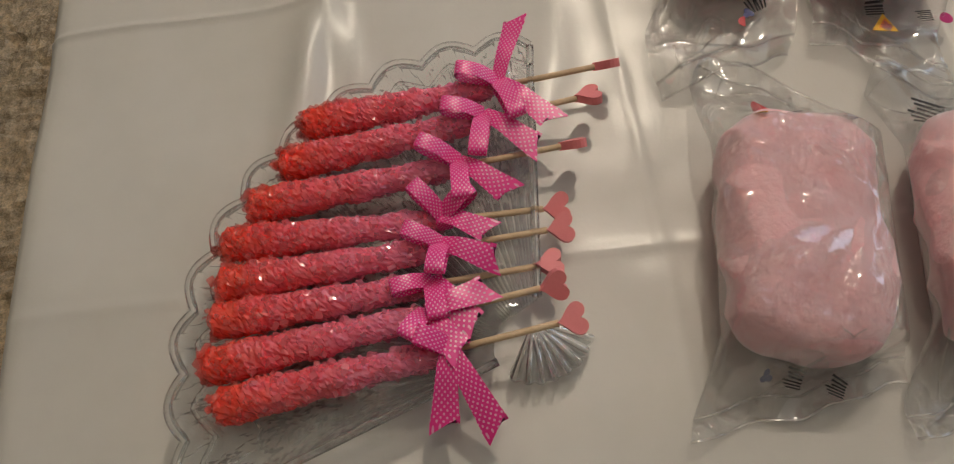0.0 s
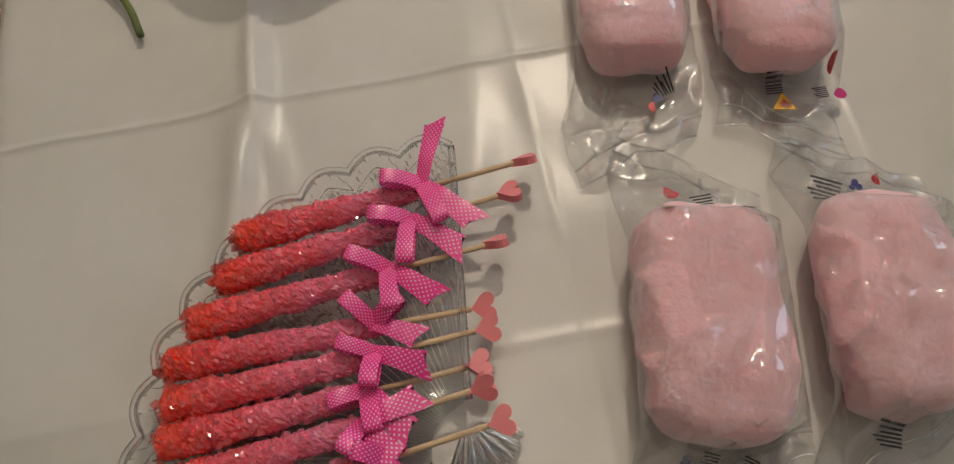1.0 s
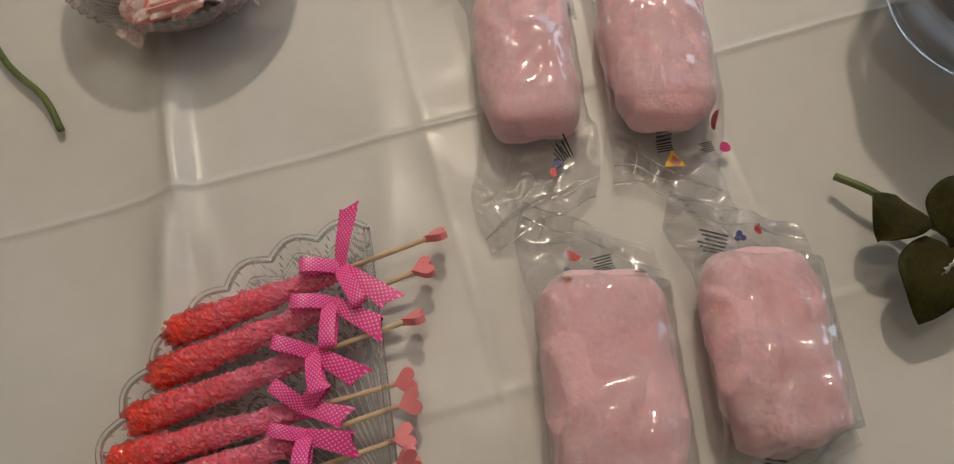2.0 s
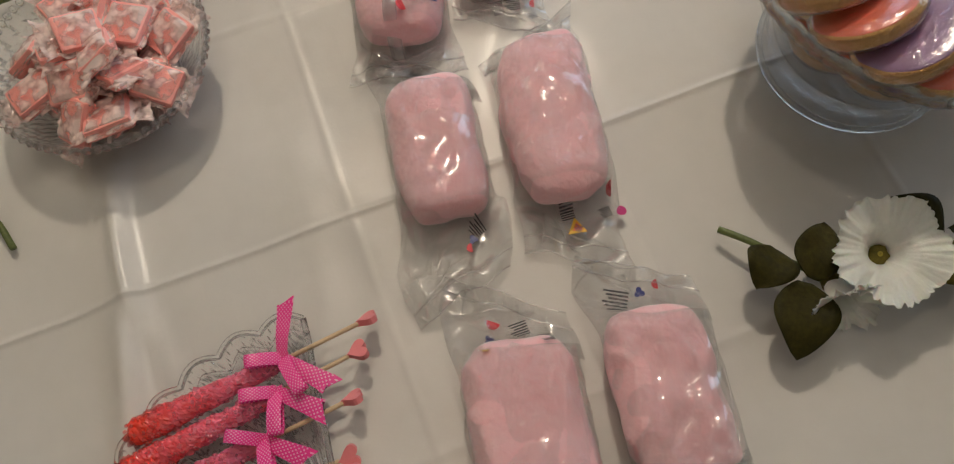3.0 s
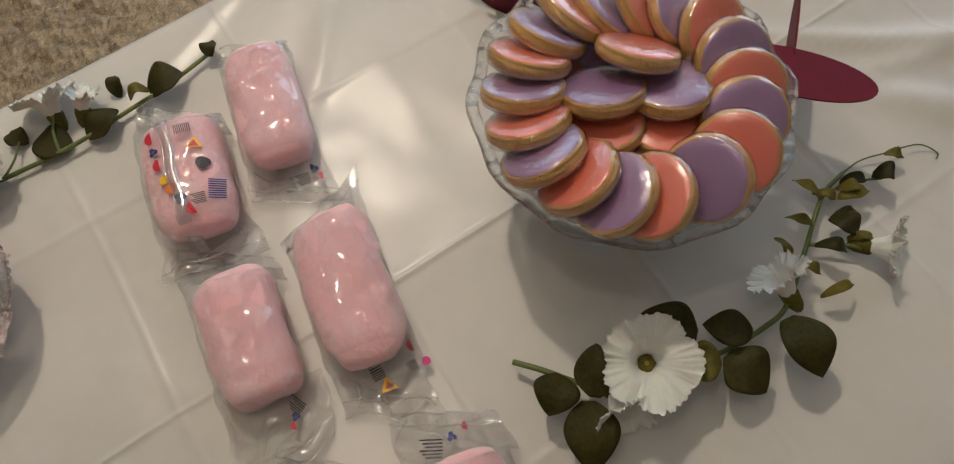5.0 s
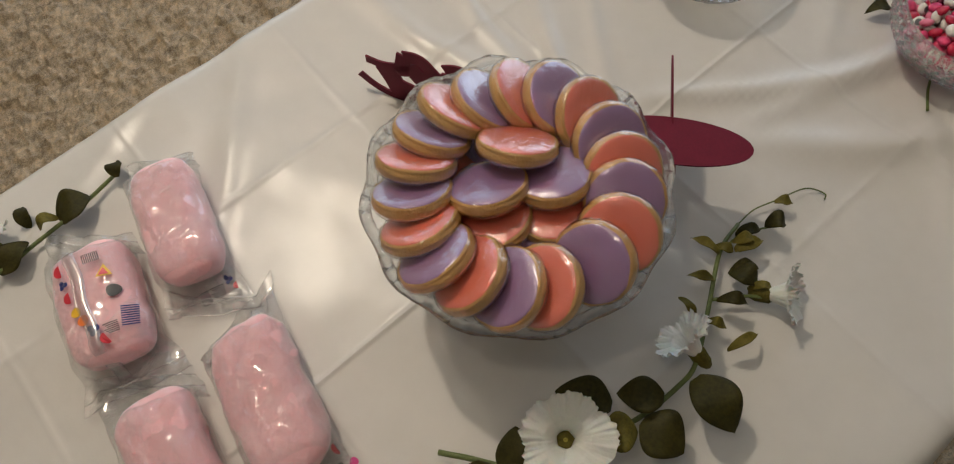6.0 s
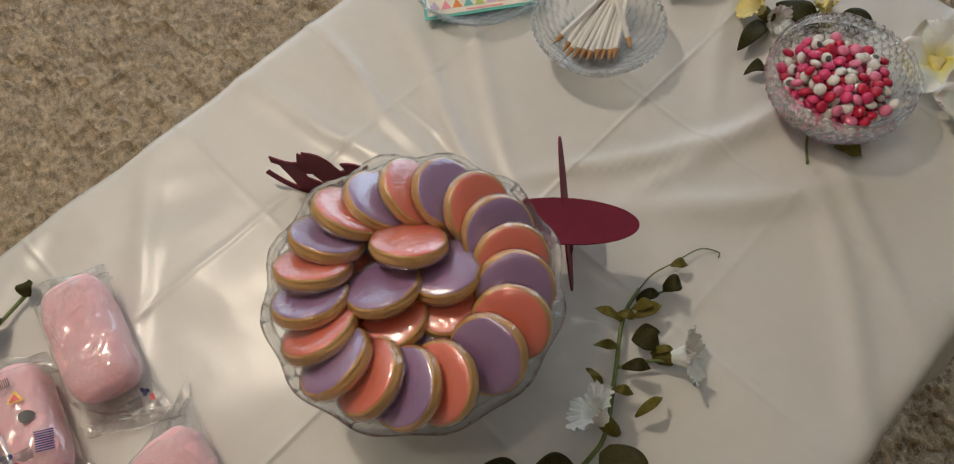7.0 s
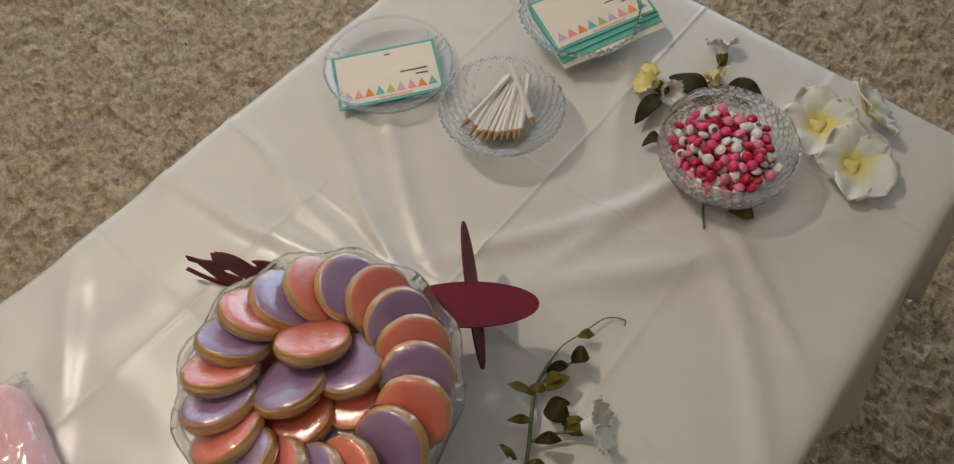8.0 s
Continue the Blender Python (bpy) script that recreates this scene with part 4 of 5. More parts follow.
def wrapper_material():
    m = film("waxy_wrapper", (0.98, 0.88, 0.86), 0.2, 0.5, 90, 0.42, (0.03, 0.2), 40.0)
    n, l = m.node_tree.nodes, m.node_tree.links
    co, nz, rg = n.new("ShaderNodeTexCoord"), n.new("ShaderNodeTexNoise"), n.new("ShaderNodeMapRange")
    nz.inputs["Scale"].default_value = 85
    rg.inputs[1].default_value, rg.inputs[2].default_value, rg.inputs[3].default_value, rg.inputs[4].default_value = 0.40, 0.60, 0.12, 0.85
    l.new(co.outputs["Object"], nz.inputs["Vector"])
    l.new(nz.outputs[0], rg.inputs[0])
    for node in n:
        if node.type == "MIX_SHADER" and not node.inputs[0].is_linked:
            l.new(rg.outputs[0], node.inputs[0])
    return m


M["wrapper"] = wrapper_material()
for node in M["wrapper"].node_tree.nodes:
    if node.type == "BSDF_DIFFUSE":
        node.inputs[0].default_value = (0.95, 0.80, 0.76, 1)
crng = random.Random(5)
for layer, (count, reach, h) in enumerate(((3, 0.020, 0.014), (6, 0.040, 0.026), (9, 0.054, 0.042), (5, 0.030, 0.051), (2, 0.012, 0.061))):
    for k in range(count):
        a = 2 * math.pi * (k + 0.4 * layer) / count + crng.uniform(-0.15, 0.15)
        wrapped_candy(pose(CB[0] + reach * math.cos(a), CB[1] + reach * math.sin(a), TOP + 0.006 + h + crng.uniform(-0.002, 0.004), crng.uniform(-38, 38), crng.uniform(-38, 38), crng.uniform(0, 360)), crng)


# ---- cookie bowl ----
KB = (0.604, 0.287)
RING = (0.601, 0.2826)
glass_bowl("cookie_bowl", "large clear glass bowl with a wavy rim, full of iced cookies", *KB,
           curve_profile([(0.064, 0.0), (0.073, 0.0005), (0.074, 0.004), (0.068, 0.011), (0.078, 0.036), (0.097, 0.076), (0.110, 0.102), (0.117, 0.119)], 4), curve_profile([(0.1125, 0.1205), (0.105, 0.103), (0.092, 0.078), (0.073, 0.040), (0.064, 0.030), (0.001, 0.028)], 4),
           240, 12, 0.0035, 0.005, 0.0012, (24, 60), mat="wavy_glass")


rim_points = []
for i in range(361):
    a = 2 * math.pi * i / 360
    w = 0.5 + 0.5 * math.cos(12 * a)
    rim_points.append(((0.1150 + 0.0042 * w) * math.cos(a), (0.1150 + 0.0042 * w) * math.sin(a), 0.1205 + 0.0052 * w + 0.0007 * math.cos(60 * a)))
part("rim", rod(rim_points, 0.0050, 8), M["rim_glass"], bpy.data.objects["cookie_bowl"], "thick wavy rim", smooth=True)
part("foot_ring", rod([(0.072 * math.cos(2 * math.pi * i / 96), 0.072 * math.sin(2 * math.pi * i / 96), 0.0035) for i in range(97)], 0.0026, 8), M["glass"], bpy.data.objects["cookie_bowl"], "rounded glass foot", smooth=True)


def cookie(colour, label):
    ob = thing("iced_cookie", label, "cookie", None, "iced cookies in the glass bowl")
    f = lambda a, j, r, z: (r * (1 + 0.012 * math.sin(3 * a + j) + 0.006 * math.sin(11 * a)), z)
    part("biscuit", lathe(curve_profile([(0.001, -0.0050), (0.026, -0.0050), (0.0304, -0.0036), (0.0318, 0.0), (0.0310, 0.0030), (0.028, 0.0062), (0.001, 0.0062)], 3), 40, f), M["biscuit"], ob, "golden baked biscuit edge", smooth=True)
    part("icing", lathe(curve_profile([(0.0290, 0.0034), (0.0299, 0.0046), (0.0288, 0.0062), (0.023, 0.0074), (0.012, 0.0078), (0.001, 0.0079)], 3), 40, f), M[colour], ob, "smooth glossy icing", smooth=True)

    def shell(u, v):
        a = 2 * math.pi * u
        prof = ((0.0, 0.0094), (0.80, 0.0090), (0.94, 0.0076), (1.01, 0.0040), (1.03, -0.0010), (0.98, -0.0054), (0.5, -0.0060))
        s = v * (len(prof) - 1)
        i = min(int(s), len(prof) - 2)
        rr = 0.0318 * (prof[i][0] + (prof[i + 1][0] - prof[i][0]) * (s - i))
        z = prof[i][1] + (prof[i + 1][1] - prof[i][1]) * (s - i)
        edge = math.exp(-((rr - 0.0318) / 0.006) ** 2)
        n1 = wobble(math.cos(a) * 4, math.sin(a) * 4, v * 3, 3.0)
        return (rr + 0.0012 * edge * n1 + 0.0003) * math.cos(a), (rr + 0.0012 * edge * n1 + 0.0003) * math.sin(a), z + 0.0010 * edge * n1
    part("cling_wrap", sheet(56, 19, shell, True), M["wrap"], ob, "shiny clear wrap creased at the edge", smooth=True)
    return ob


def cookie_pose(x, y, z, ax, ay, tilt, spin):
    """Lies at x, y, z with its face leaning by tilt degrees towards (ax, ay)."""
    t = radians(tilt)
    n = Vector((ax, ay, 0)).normalized() * math.sin(t) + Vector((0, 0, math.cos(t)))
    return Matrix.Translation((x, y, z)) @ n.to_track_quat("Z", "Y").to_matrix().to_4x4() @ pose(0, 0, 0, 0, 0, spin)


coral = cookie("icing_coral", "round cookie with glossy coral-pink icing in clear wrap")
lilac = cookie("icing_lilac", "round cookie with glossy lilac icing in clear wrap")
krng = random.Random(11)
first = {}


def put_cookie(kind, m):
    if kind.name in first:
        return copy_thing(kind, m)
    first[kind.name] = True
    kind.matrix_world = m
    return kind


ANGLES = (-90, -119, -137, -157, -177, 163, 143, 124, 105, 86, 67, 47, 27, 7, -13, -32, -49, -69)
for i, deg in enumerate(ANGLES):
    a = radians(deg)
    r = 0.0821 + krng.uniform(-0.002, 0.002)
    put_cookie((lilac, coral)[i % 2], cookie_pose(RING[0] + r * math.cos(a), RING[1] + r * math.sin(a), TOP + 0.139 + krng.uniform(-0.002, 0.002), math.sin(a) + 0.12 * math.cos(a), -math.cos(a) + 0.12 * math.sin(a), 38 + krng.uniform(-4, 4), krng.uniform(0, 360)))
for kind, x, y, z, tilt, ax, ay in ((coral, 0.620, 0.306, 0.149, 38, 0.75, 0.65), (lilac, 0.582, 0.296, 0.141, 32, 0.35, 0.9), (lilac, 0.626, 0.272, 0.139, 22, 0.3, 0.9),
                                    (coral, 0.571, 0.279, 0.127, 18, 0.1, 0.9), (coral, 0.612, 0.256, 0.124, 10, 0.3, 0.8), (lilac, 0.590, 0.252, 0.119, 8, -0.3, 0.6),
                                    (coral, 0.602, 0.286, 0.096, 3, 1, 0), (lilac, 0.604, 0.288, 0.080, 2, 0, 1), (coral, 0.603, 0.287, 0.062, 2, 0, 1), (coral, 0.604, 0.287, 0.044, 0, 1, 0)):
    put_cookie(kind, cookie_pose(x, y, TOP + z, ax, ay, tilt, krng.uniform(0, 360)))
for k in range(16):
    a = radians(45 * k + 10 + 20 * (k > 7))
    reach, high = ((0.050, 0.072), (0.062, 0.104))[k > 7]
    put_cookie((coral, lilac)[k % 2], cookie_pose(KB[0] + reach * math.cos(a), KB[1] + reach * math.sin(a), TOP + high, math.cos(a), math.sin(a), 8, 40 * k))


# ---- maroon card decorations ----
def ellipse(a, b, n=40):
    return [(a * math.cos(2 * math.pi * k / n), b * math.sin(2 * math.pi * k / n)) for k in range(n)]


cross = thing("card_centrepiece", "maroon card decoration of two slotted ovals standing behind the bowl", "decoration", Matrix.Translation((0.767, 0.250, TOP)))
part("upright_oval", moved(plate(ellipse(0.074, 0.036), 0.0016), pose(-0.001, 0.0085, 0.062, 0, 0, 43.4) @ pose(0, 0, 0, 79) @ pose(0, 0, 0, 0, 0, 19)), M["maroon"], cross)
part("flat_oval", moved(plate(ellipse(0.066, 0.024), 0.0016), pose(-0.023, -0.006, 0.096, 0, 0, -50) @ pose(0, 0, 0, -4, 0, 0)), M["maroon"], cross)
part("foot", box(0.05, 0.002, 0.045, at=(0, 0, 0.0245)), M["maroon"], cross, m=pose(0, 0, 0, 0, 0, 43))
sign = thing("script_sign", "maroon cut-out script lettering standing on the cloth behind the bowl", "sign", pose(0.628, 0.487, TOP + 0.004, 0, 0, -66))
strokes = (
    ([(-0.034, 0.049), (-0.014, 0.049), (0.01, 0.058)], 0.0035),
    ([(-0.047, 0.018), (-0.028, 0.005), (0.003, -0.002)], 0.0035),
    ([(-0.013, 0.046), (-0.005, 0.026), (0.003, -0.002)], 0.0085),
    ([(0.012, 0.076), (0.029, 0.079), (0.043, 0.064), (0.058, 0.056)], 0.0055),
    ([(0.012, 0.077), (0.006, 0.053)], 0.0055),
    ([(0.024, 0.056), (0.036, 0.046), (0.058, 0.058)], 0.01),
    ([(0.014, 0.033), (0.01, 0.008), (-0.002, -0.02)], 0.006),
    ([(0.054, 0.08), (0.068, 0.087), (0.084, 0.087)], 0.004),
    ([(0.059, 0.076), (0.064, 0.066), (0.083, 0.077)], 0.006),
    ([(-0, 0.048), (0.015, 0.056), (0.029, 0.066)], 0.005))
for s, half in strokes:
    half = 1.45 * half
    pts = smoothed_path([(x, 0, z) for x, z in s], 6)
    band = []
    for side in (1, -1):
        for i in (range(len(pts)) if side > 0 else reversed(range(len(pts)))):
            d = (pts[min(i + 1, len(pts) - 1)] - pts[max(i - 1, 0)]).normalized()
            band.append((pts[i].x - side * d.z * half, pts[i].z + side * d.x * half))
    part("stroke", moved(plate(band, 0.0018), pose(0, 0, 0, 90, 0, 0)), M["maroon"], sign)
part("base_bar", box(0.05, 0.0022, 0.024, at=(0.045, 0, 0.009)), M["maroon"], sign)


# ---- flower garlands ----
def leaf(parent, bx, by, tx, ty, width, rng, mat, z0=0.010, rise=0.012):
    """One bent silk leaf from its base to its tip."""
    length = math.hypot(tx - bx, ty - by)
    ang = math.degrees(math.atan2(ty - by, tx - bx))
    curl, phase = rng.uniform(-0.2, 0.9), rng.uniform(0, 9)

    def fn(u, v):
        w = width / 2 * math.sin(math.pi * min(1, 0.05 + 0.95 * u)) ** 0.78 * (1.0 + 0.10 * math.cos(math.pi * u))
        y = (v - 0.5) * 2 * w
        z = z0 + rise * math.sin(math.pi * u * 0.9) - curl * 0.010 * u * u + 0.10 * abs(y) + 0.0016 * math.sin(9 * u + phase) * (v - 0.5) * 2
        return u * length, y, max(z, 0.0022)
    part("leaf", solid_sheet(15, 9, fn, 0.0006), mat, parent, m=pose(bx, by, TOP + 0.002, 0, 0, ang) if parent.matrix_world == Matrix() else None, smooth=True)


def trumpet(parent, x, y, z, radius, ax, ay, tilt, rng, deep=0.02, petals="petal", lobes=5):
    """A ruffled five-lobed trumpet flower facing up, leaning by tilt towards (ax, ay)."""
    t = radians(tilt)
    nrm = Vector((ax, ay, 0)).normalized() * math.sin(t) + Vector((0, 0, math.cos(t)))
    m = Matrix.Translation((x, y, z)) @ nrm.to_track_quat("Z", "Y").to_matrix().to_4x4() @ pose(0, 0, 0, 0, 0, rng.uniform(0, 72))
    ph = rng.uniform(0, 6)

    def fn(u, v):
        a = 2 * math.pi * u
        lobe = abs(math.cos(lobes * a / 2)) ** 0.6
        r = 0.004 + (radius - 0.004) * v * (0.86 + 0.14 * lobe)
        h = -deep * (1 - min(1, v / 0.45)) ** 1.5 + 0.006 * v * v
        h += v ** 3 * (0.0050 * wobble(2.2 * math.cos(a), 2.2 * math.sin(a), ph, 2.2) + 0.0022 * wobble(7 * math.cos(a), 7 * math.sin(a), ph, 2) * v) + 0.0022 * v * math.cos(lobes * a)
        r += v ** 4 * (0.0030 * wobble(9 * math.cos(a), 9 * math.sin(a), ph, 1.2) + 0.0018 * wobble(20 * math.cos(a), 20 * math.sin(a), ph, 1.3))
        h += v ** 2 * (0.0004 * math.sin(31 * a + 3 * math.sin(4 * a)) + 0.0022 * v * wobble(17 * math.cos(a), 17 * math.sin(a), ph, 1.3))
        return r * math.cos(a), r * math.sin(a), h
    n = 168
    v, f = sheet(n, 14, fn, True)
    k = len(v)
    solid = (v + [(p[0], p[1], p[2] - 0.0007) for p in v], f + [tuple(reversed([i + k for i in q])) for q in f] + [(13 * n + (i + 1) % n, 13 * n + i, k + 13 * n + i, k + 13 * n + (i + 1) % n) for i in range(n)])
    flower = part("blossom", solid, M[petals], parent, "ruffled white silk blossom", smooth=True, m=m)
    part("throat", lathe([(0.0005, -deep * 0.60), (0.0016, -deep * 0.58), (0.0032, -deep * 0.70), (0.003, -deep * 0.95)], 14), M["throat"], flower, smooth=True)
    part("calyx", lathe([(0.003, -deep - 0.012), (0.006, -deep - 0.006), (0.0075, -deep * 0.75), (0.0055, -deep * 0.6)], 12, lambda a, j, r, zz: (r * (1 + 0.15 * math.cos(5 * a)), zz)), M["leaf_light"], flower, smooth=True)


def garland(label, stems, leaves, flowers, seed, raised=0):
    rng = random.Random(seed)
    ob = thing("flower_garland", label, "artificial flowers", Matrix())
    for pts, r in stems:
        q = smoothed_path([(a, b, max(c, ground(a, b) + r)) for a, b, c in pts], 5)
        part("stem", rod(q, r, 8, 0.75), M["stem"], ob, smooth=True)
    for i, (bx, by, tx, ty, w) in enumerate(leaves):
        leaf(ob, bx, by, tx, ty, w, rng, M["leaf_light"] if (w < 0.012 or i % 5 == 4) else M["leaf"], rng.uniform(0.006, 0.014) + (0.022 if i < raised else 0.006 * (raised > 0)), rng.uniform(0.006, 0.014))
    for row in flowers:
        trumpet(ob, *row[:7], rng, *row[7:])
    return ob


Z = TOP
garland("artificial vine with white petunia blossoms and dark green leaves", (
    ([(0.433, 0.188, Z + 0.016), (0.447, 0.170, Z + 0.022), (0.481, 0.130, Z + 0.024), (0.537, 0.111, Z + 0.024), (0.576, 0.101, Z + 0.024), (0.617, 0.098, Z + 0.026), (0.644, 0.102, Z + 0.024), (0.690, 0.128, Z + 0.018), (0.740, 0.158, Z + 0.014), (0.776, 0.166, Z + 0.008)], 0.0026),
    ([(0.776, 0.166, Z + 0.008), (0.797, 0.166, Z + 0.010), (0.819, 0.158, Z + 0.014), (0.849, 0.149, Z + 0.012), (0.863, 0.134, Z + 0.004), (0.858, 0.130, Z + 0.004)], 0.0008),
    ([(0.698, 0.132, Z + 0.016), (0.722, 0.115, Z + 0.018), (0.736, 0.100, Z + 0.018)], 0.0018),
    ([(0.644, 0.102, Z + 0.024), (0.646, 0.112, Z + 0.022)], 0.0020), ([(0.490, 0.126, Z + 0.024), (0.508, 0.124, Z + 0.028)], 0.0022), ([(0.745, 0.158, Z + 0.012), (0.770, 0.156, Z + 0.014), (0.796, 0.142, Z + 0.014)], 0.0012)), (
    (0.456, 0.157, 0.430, 0.136, .036), (0.467, 0.128, 0.492, 0.161, .034), (0.462, 0.129, 0.434, 0.084, .042), (0.562, 0.122, 0.536, 0.161, .035), (0.541, 0.110, 0.564, 0.094, .032), (0.599, 0.099, 0.573, 0.127, .030), (0.574, 0.098, 0.581, 0.058, .042), (0.630, 0.094, 0.622, 0.043, .040),
    (0.731, 0.140, 0.738, 0.114, .022), (0.747, 0.150, 0.772, 0.139, .013), (0.673, 0.129, 0.677, 0.152, .008), (0.736, 0.157, 0.727, 0.184, .009), (0.674, 0.092, 0.705, 0.085, .009), (0.787, 0.149, 0.801, 0.136, .018), (0.751, 0.156, 0.769, 0.143, .011), (0.735, 0.140, 0.752, 0.124, .012), (0.748, 0.150, 0.738, 0.166, .010), (0.690, 0.106, 0.676, 0.124, .009), (0.730, 0.118, 0.748, 0.104, .008), (0.812, 0.158, 0.826, 0.146, .010), (0.700, 0.128, 0.717, 0.108, .012), (0.715, 0.142, 0.700, 0.162, .009), (0.762, 0.160, 0.784, 0.148, .012)), (
    (0.514, 0.125, Z + 0.052, 0.038, -0.3, -0.4, 10, 0.022), (0.480, 0.106, Z + 0.030, 0.028, -0.2, -0.9, 70, 0.024), (0.648, 0.122, Z + 0.036, 0.026, -0.1, 0.8, 60, 0.022), (0.748, 0.090, Z + 0.026, 0.026, 0.55, -0.75, 62, 0.022)), 3, 8)
garland("artificial vine with white blossoms behind the candy bowl", (
    ([(-0.060, 0.372, Z + 0.010), (-0.070, 0.402, Z + 0.012), (-0.100, 0.450, Z + 0.010), (-0.115, 0.530, Z + 0.012), (-0.050, 0.600, Z + 0.012), (0.020, 0.598, Z + 0.012), (0.080, 0.588, Z + 0.012), (0.142, 0.583, Z + 0.012), (0.196, 0.578, Z + 0.014), (0.237, 0.580, Z + 0.014), (0.262, 0.585, Z + 0.012), (0.307, 0.590, Z + 0.012), (0.356, 0.602, Z + 0.010)], 0.0026),
    ([(0.196, 0.578, Z + 0.014), (0.200, 0.596, Z + 0.020), (0.206, 0.612, Z + 0.020)], 0.0015), ([(0.142, 0.583, Z + 0.012), (0.158, 0.592, Z + 0.016), (0.168, 0.612, Z + 0.012)], 0.0012)), (
    (0.206, 0.580, 0.176, 0.606, .035), (0.223, 0.578, 0.259, 0.588, .030), (0.264, 0.607, 0.270, 0.629, .015), (0.291, 0.592, 0.328, 0.591, .035), (0.292, 0.595, 0.272, 0.594, .014),
    (0.357, 0.594, 0.365, 0.614, .016), (0.171, 0.608, 0.163, 0.628, .020), (0.067, 0.604, 0.042, 0.609, .022), (0.067, 0.604, 0.092, 0.590, .022), (0.101, 0.582, 0.127, 0.574, .022),
    (0.050, 0.568, 0.031, 0.594, .024), (0.038, 0.561, 0.018, 0.580, .024)), (
    (0.208, 0.628, Z + 0.026, 0.030, 0.1, 0.9, 48, 0.02), (0.237, 0.613, Z + 0.026, 0.016, 0.5, 0.5, 40, 0.018), (0.128, 0.590, Z + 0.032, 0.034, -0.2, -0.3, 18, 0.022), (0.058, 0.618, Z + 0.028, 0.034, -0.2, 0.4, 20, 0.022)), 7)
far_garland = garland("artificial sprig with dark leaves and pale yellow blossoms", (
    ([(1.110, 0.240, Z + 0.008), (1.150, 0.240, Z + 0.010), (1.185, 0.232, Z + 0.010), (1.215, 0.232, Z + 0.010), (1.252, 0.245, Z + 0.010)], 0.0018), ([(1.008, 0.126, Z + 0.004), (1.030, 0.140, Z + 0.004), (1.060, 0.160, Z + 0.003), (1.100, 0.215, Z + 0.004), (1.112, 0.240, Z + 0.008)], 0.0015)), (
    (1.172, 0.218, 1.167, 0.273, .035), (1.199, 0.208, 1.224, 0.170, .032), (1.136, 0.266, 1.076, 0.265, .022), (1.082, 0.228, 1.059, 0.242, .016), (1.048, 0.118, 1.056, 0.089, .022)), (
    (1.141, 0.288, Z + 0.022, 0.022, -0.4, 0.6, 55, 0.02, "petal_yellow"), (1.141, 0.257, Z + 0.022, 0.016, -0.4, -0.7, 55, 0.018), (1.196, 0.226, Z + 0.020, 0.012, 0.3, 0.5, 40, 0.014, "petal_yellow"), (1.250, 0.247, Z + 0.020, 0.020, 0.5, 0.5, 45, 0.016)), 9)


def orchid(x, y, z, size, ax, ay, tilt, spin, rng, name="orchid_bloom"):
    t = radians(tilt)
    nrm = Vector((ax, ay, 0)).normalized() * math.sin(t) + Vector((0, 0, math.cos(t)))
    ob = thing(name, "white silk orchid bloom with a yellow heart lying on the cloth", "artificial flower", Matrix.Translation((x, y, z)) @ nrm.to_track_quat("Z", "Y").to_matrix().to_4x4() @ pose(0, 0, 0, 0, 0, spin), "orchid blooms at the end of the table")
    for k in range(5):
        wide = 1.0 if k in (1, 4) else 0.72

        def fn(u, v):
            w = size * 0.66 * wide * math.sin(math.pi * min(1, 0.08 + 0.86 * u)) ** 0.5
            yy = (v - 0.5) * 2 * w
            return 0.003 + u * size, yy, 0.004 * math.sin(2.6 * u) + 0.0030 * math.sin(8 * v + 5 * u + k) * u + 0.0016 * math.sin(19 * v + 2 * k) * u * u + 0.006 * abs(v - 0.5)
        part("petal", solid_sheet(13, 11, fn, 0.0006), M["orchid"], ob, smooth=True, m=pose(0, 0, 0.0006 * k, 0, -14, 72 * k))
    part("heart", lathe([(0.001, 0.009), (0.005, 0.010), (0.009, 0.006), (0.007, 0.001)], 18, lambda a, j, r, zz: (r * (1 + 0.25 * math.cos(3 * a)), zz)), M["petal_yellow"], ob, "yellow centre", smooth=True)


orng = random.Random(2)
orchid(1.207, 0.094, Z + 0.017, 0.046, -0.4, -0.4, 14, 20, orng)
orchid(1.254, 0.060, Z + 0.026, 0.040, 0.6, -0.5, 42, 50, orng)
orchid(1.178, 0.038, Z + 0.017, 0.046, -0.3, -0.6, 16, 10, orng)


# ---- bowl of sugar-coated sweets ----
SB = (1.086, 0.156)
glass_bowl("sweets_bowl", "diamond-cut glass bowl of pink, red and white sugar-coated sweets", *SB,
           curve_profile([(0.034, 0.0), (0.042, 0.001), (0.056, 0.012), (0.072, 0.030), (0.077, 0.046), (0.074, 0.064)], 5), curve_profile([(0.071, 0.064), (0.073, 0.046), (0.068, 0.031), (0.050, 0.014), (0.001, 0.010)], 4),
           132, 12, 0.001, 0.001, 0.0045, (44, 260))


def sweet(colour, label):
    ob = part("sugar_sweet", lathe([(0.0005, -0.0038), (0.0035, -0.0034), (0.0058, -0.0018), (0.0066, 0.0), (0.0058, 0.0018), (0.0035, 0.0034), (0.0005, 0.0038)], 14), M[colour], smooth=True)
    return tagged(ob, label, "candy", "sugar-coated sweets in the bowl")


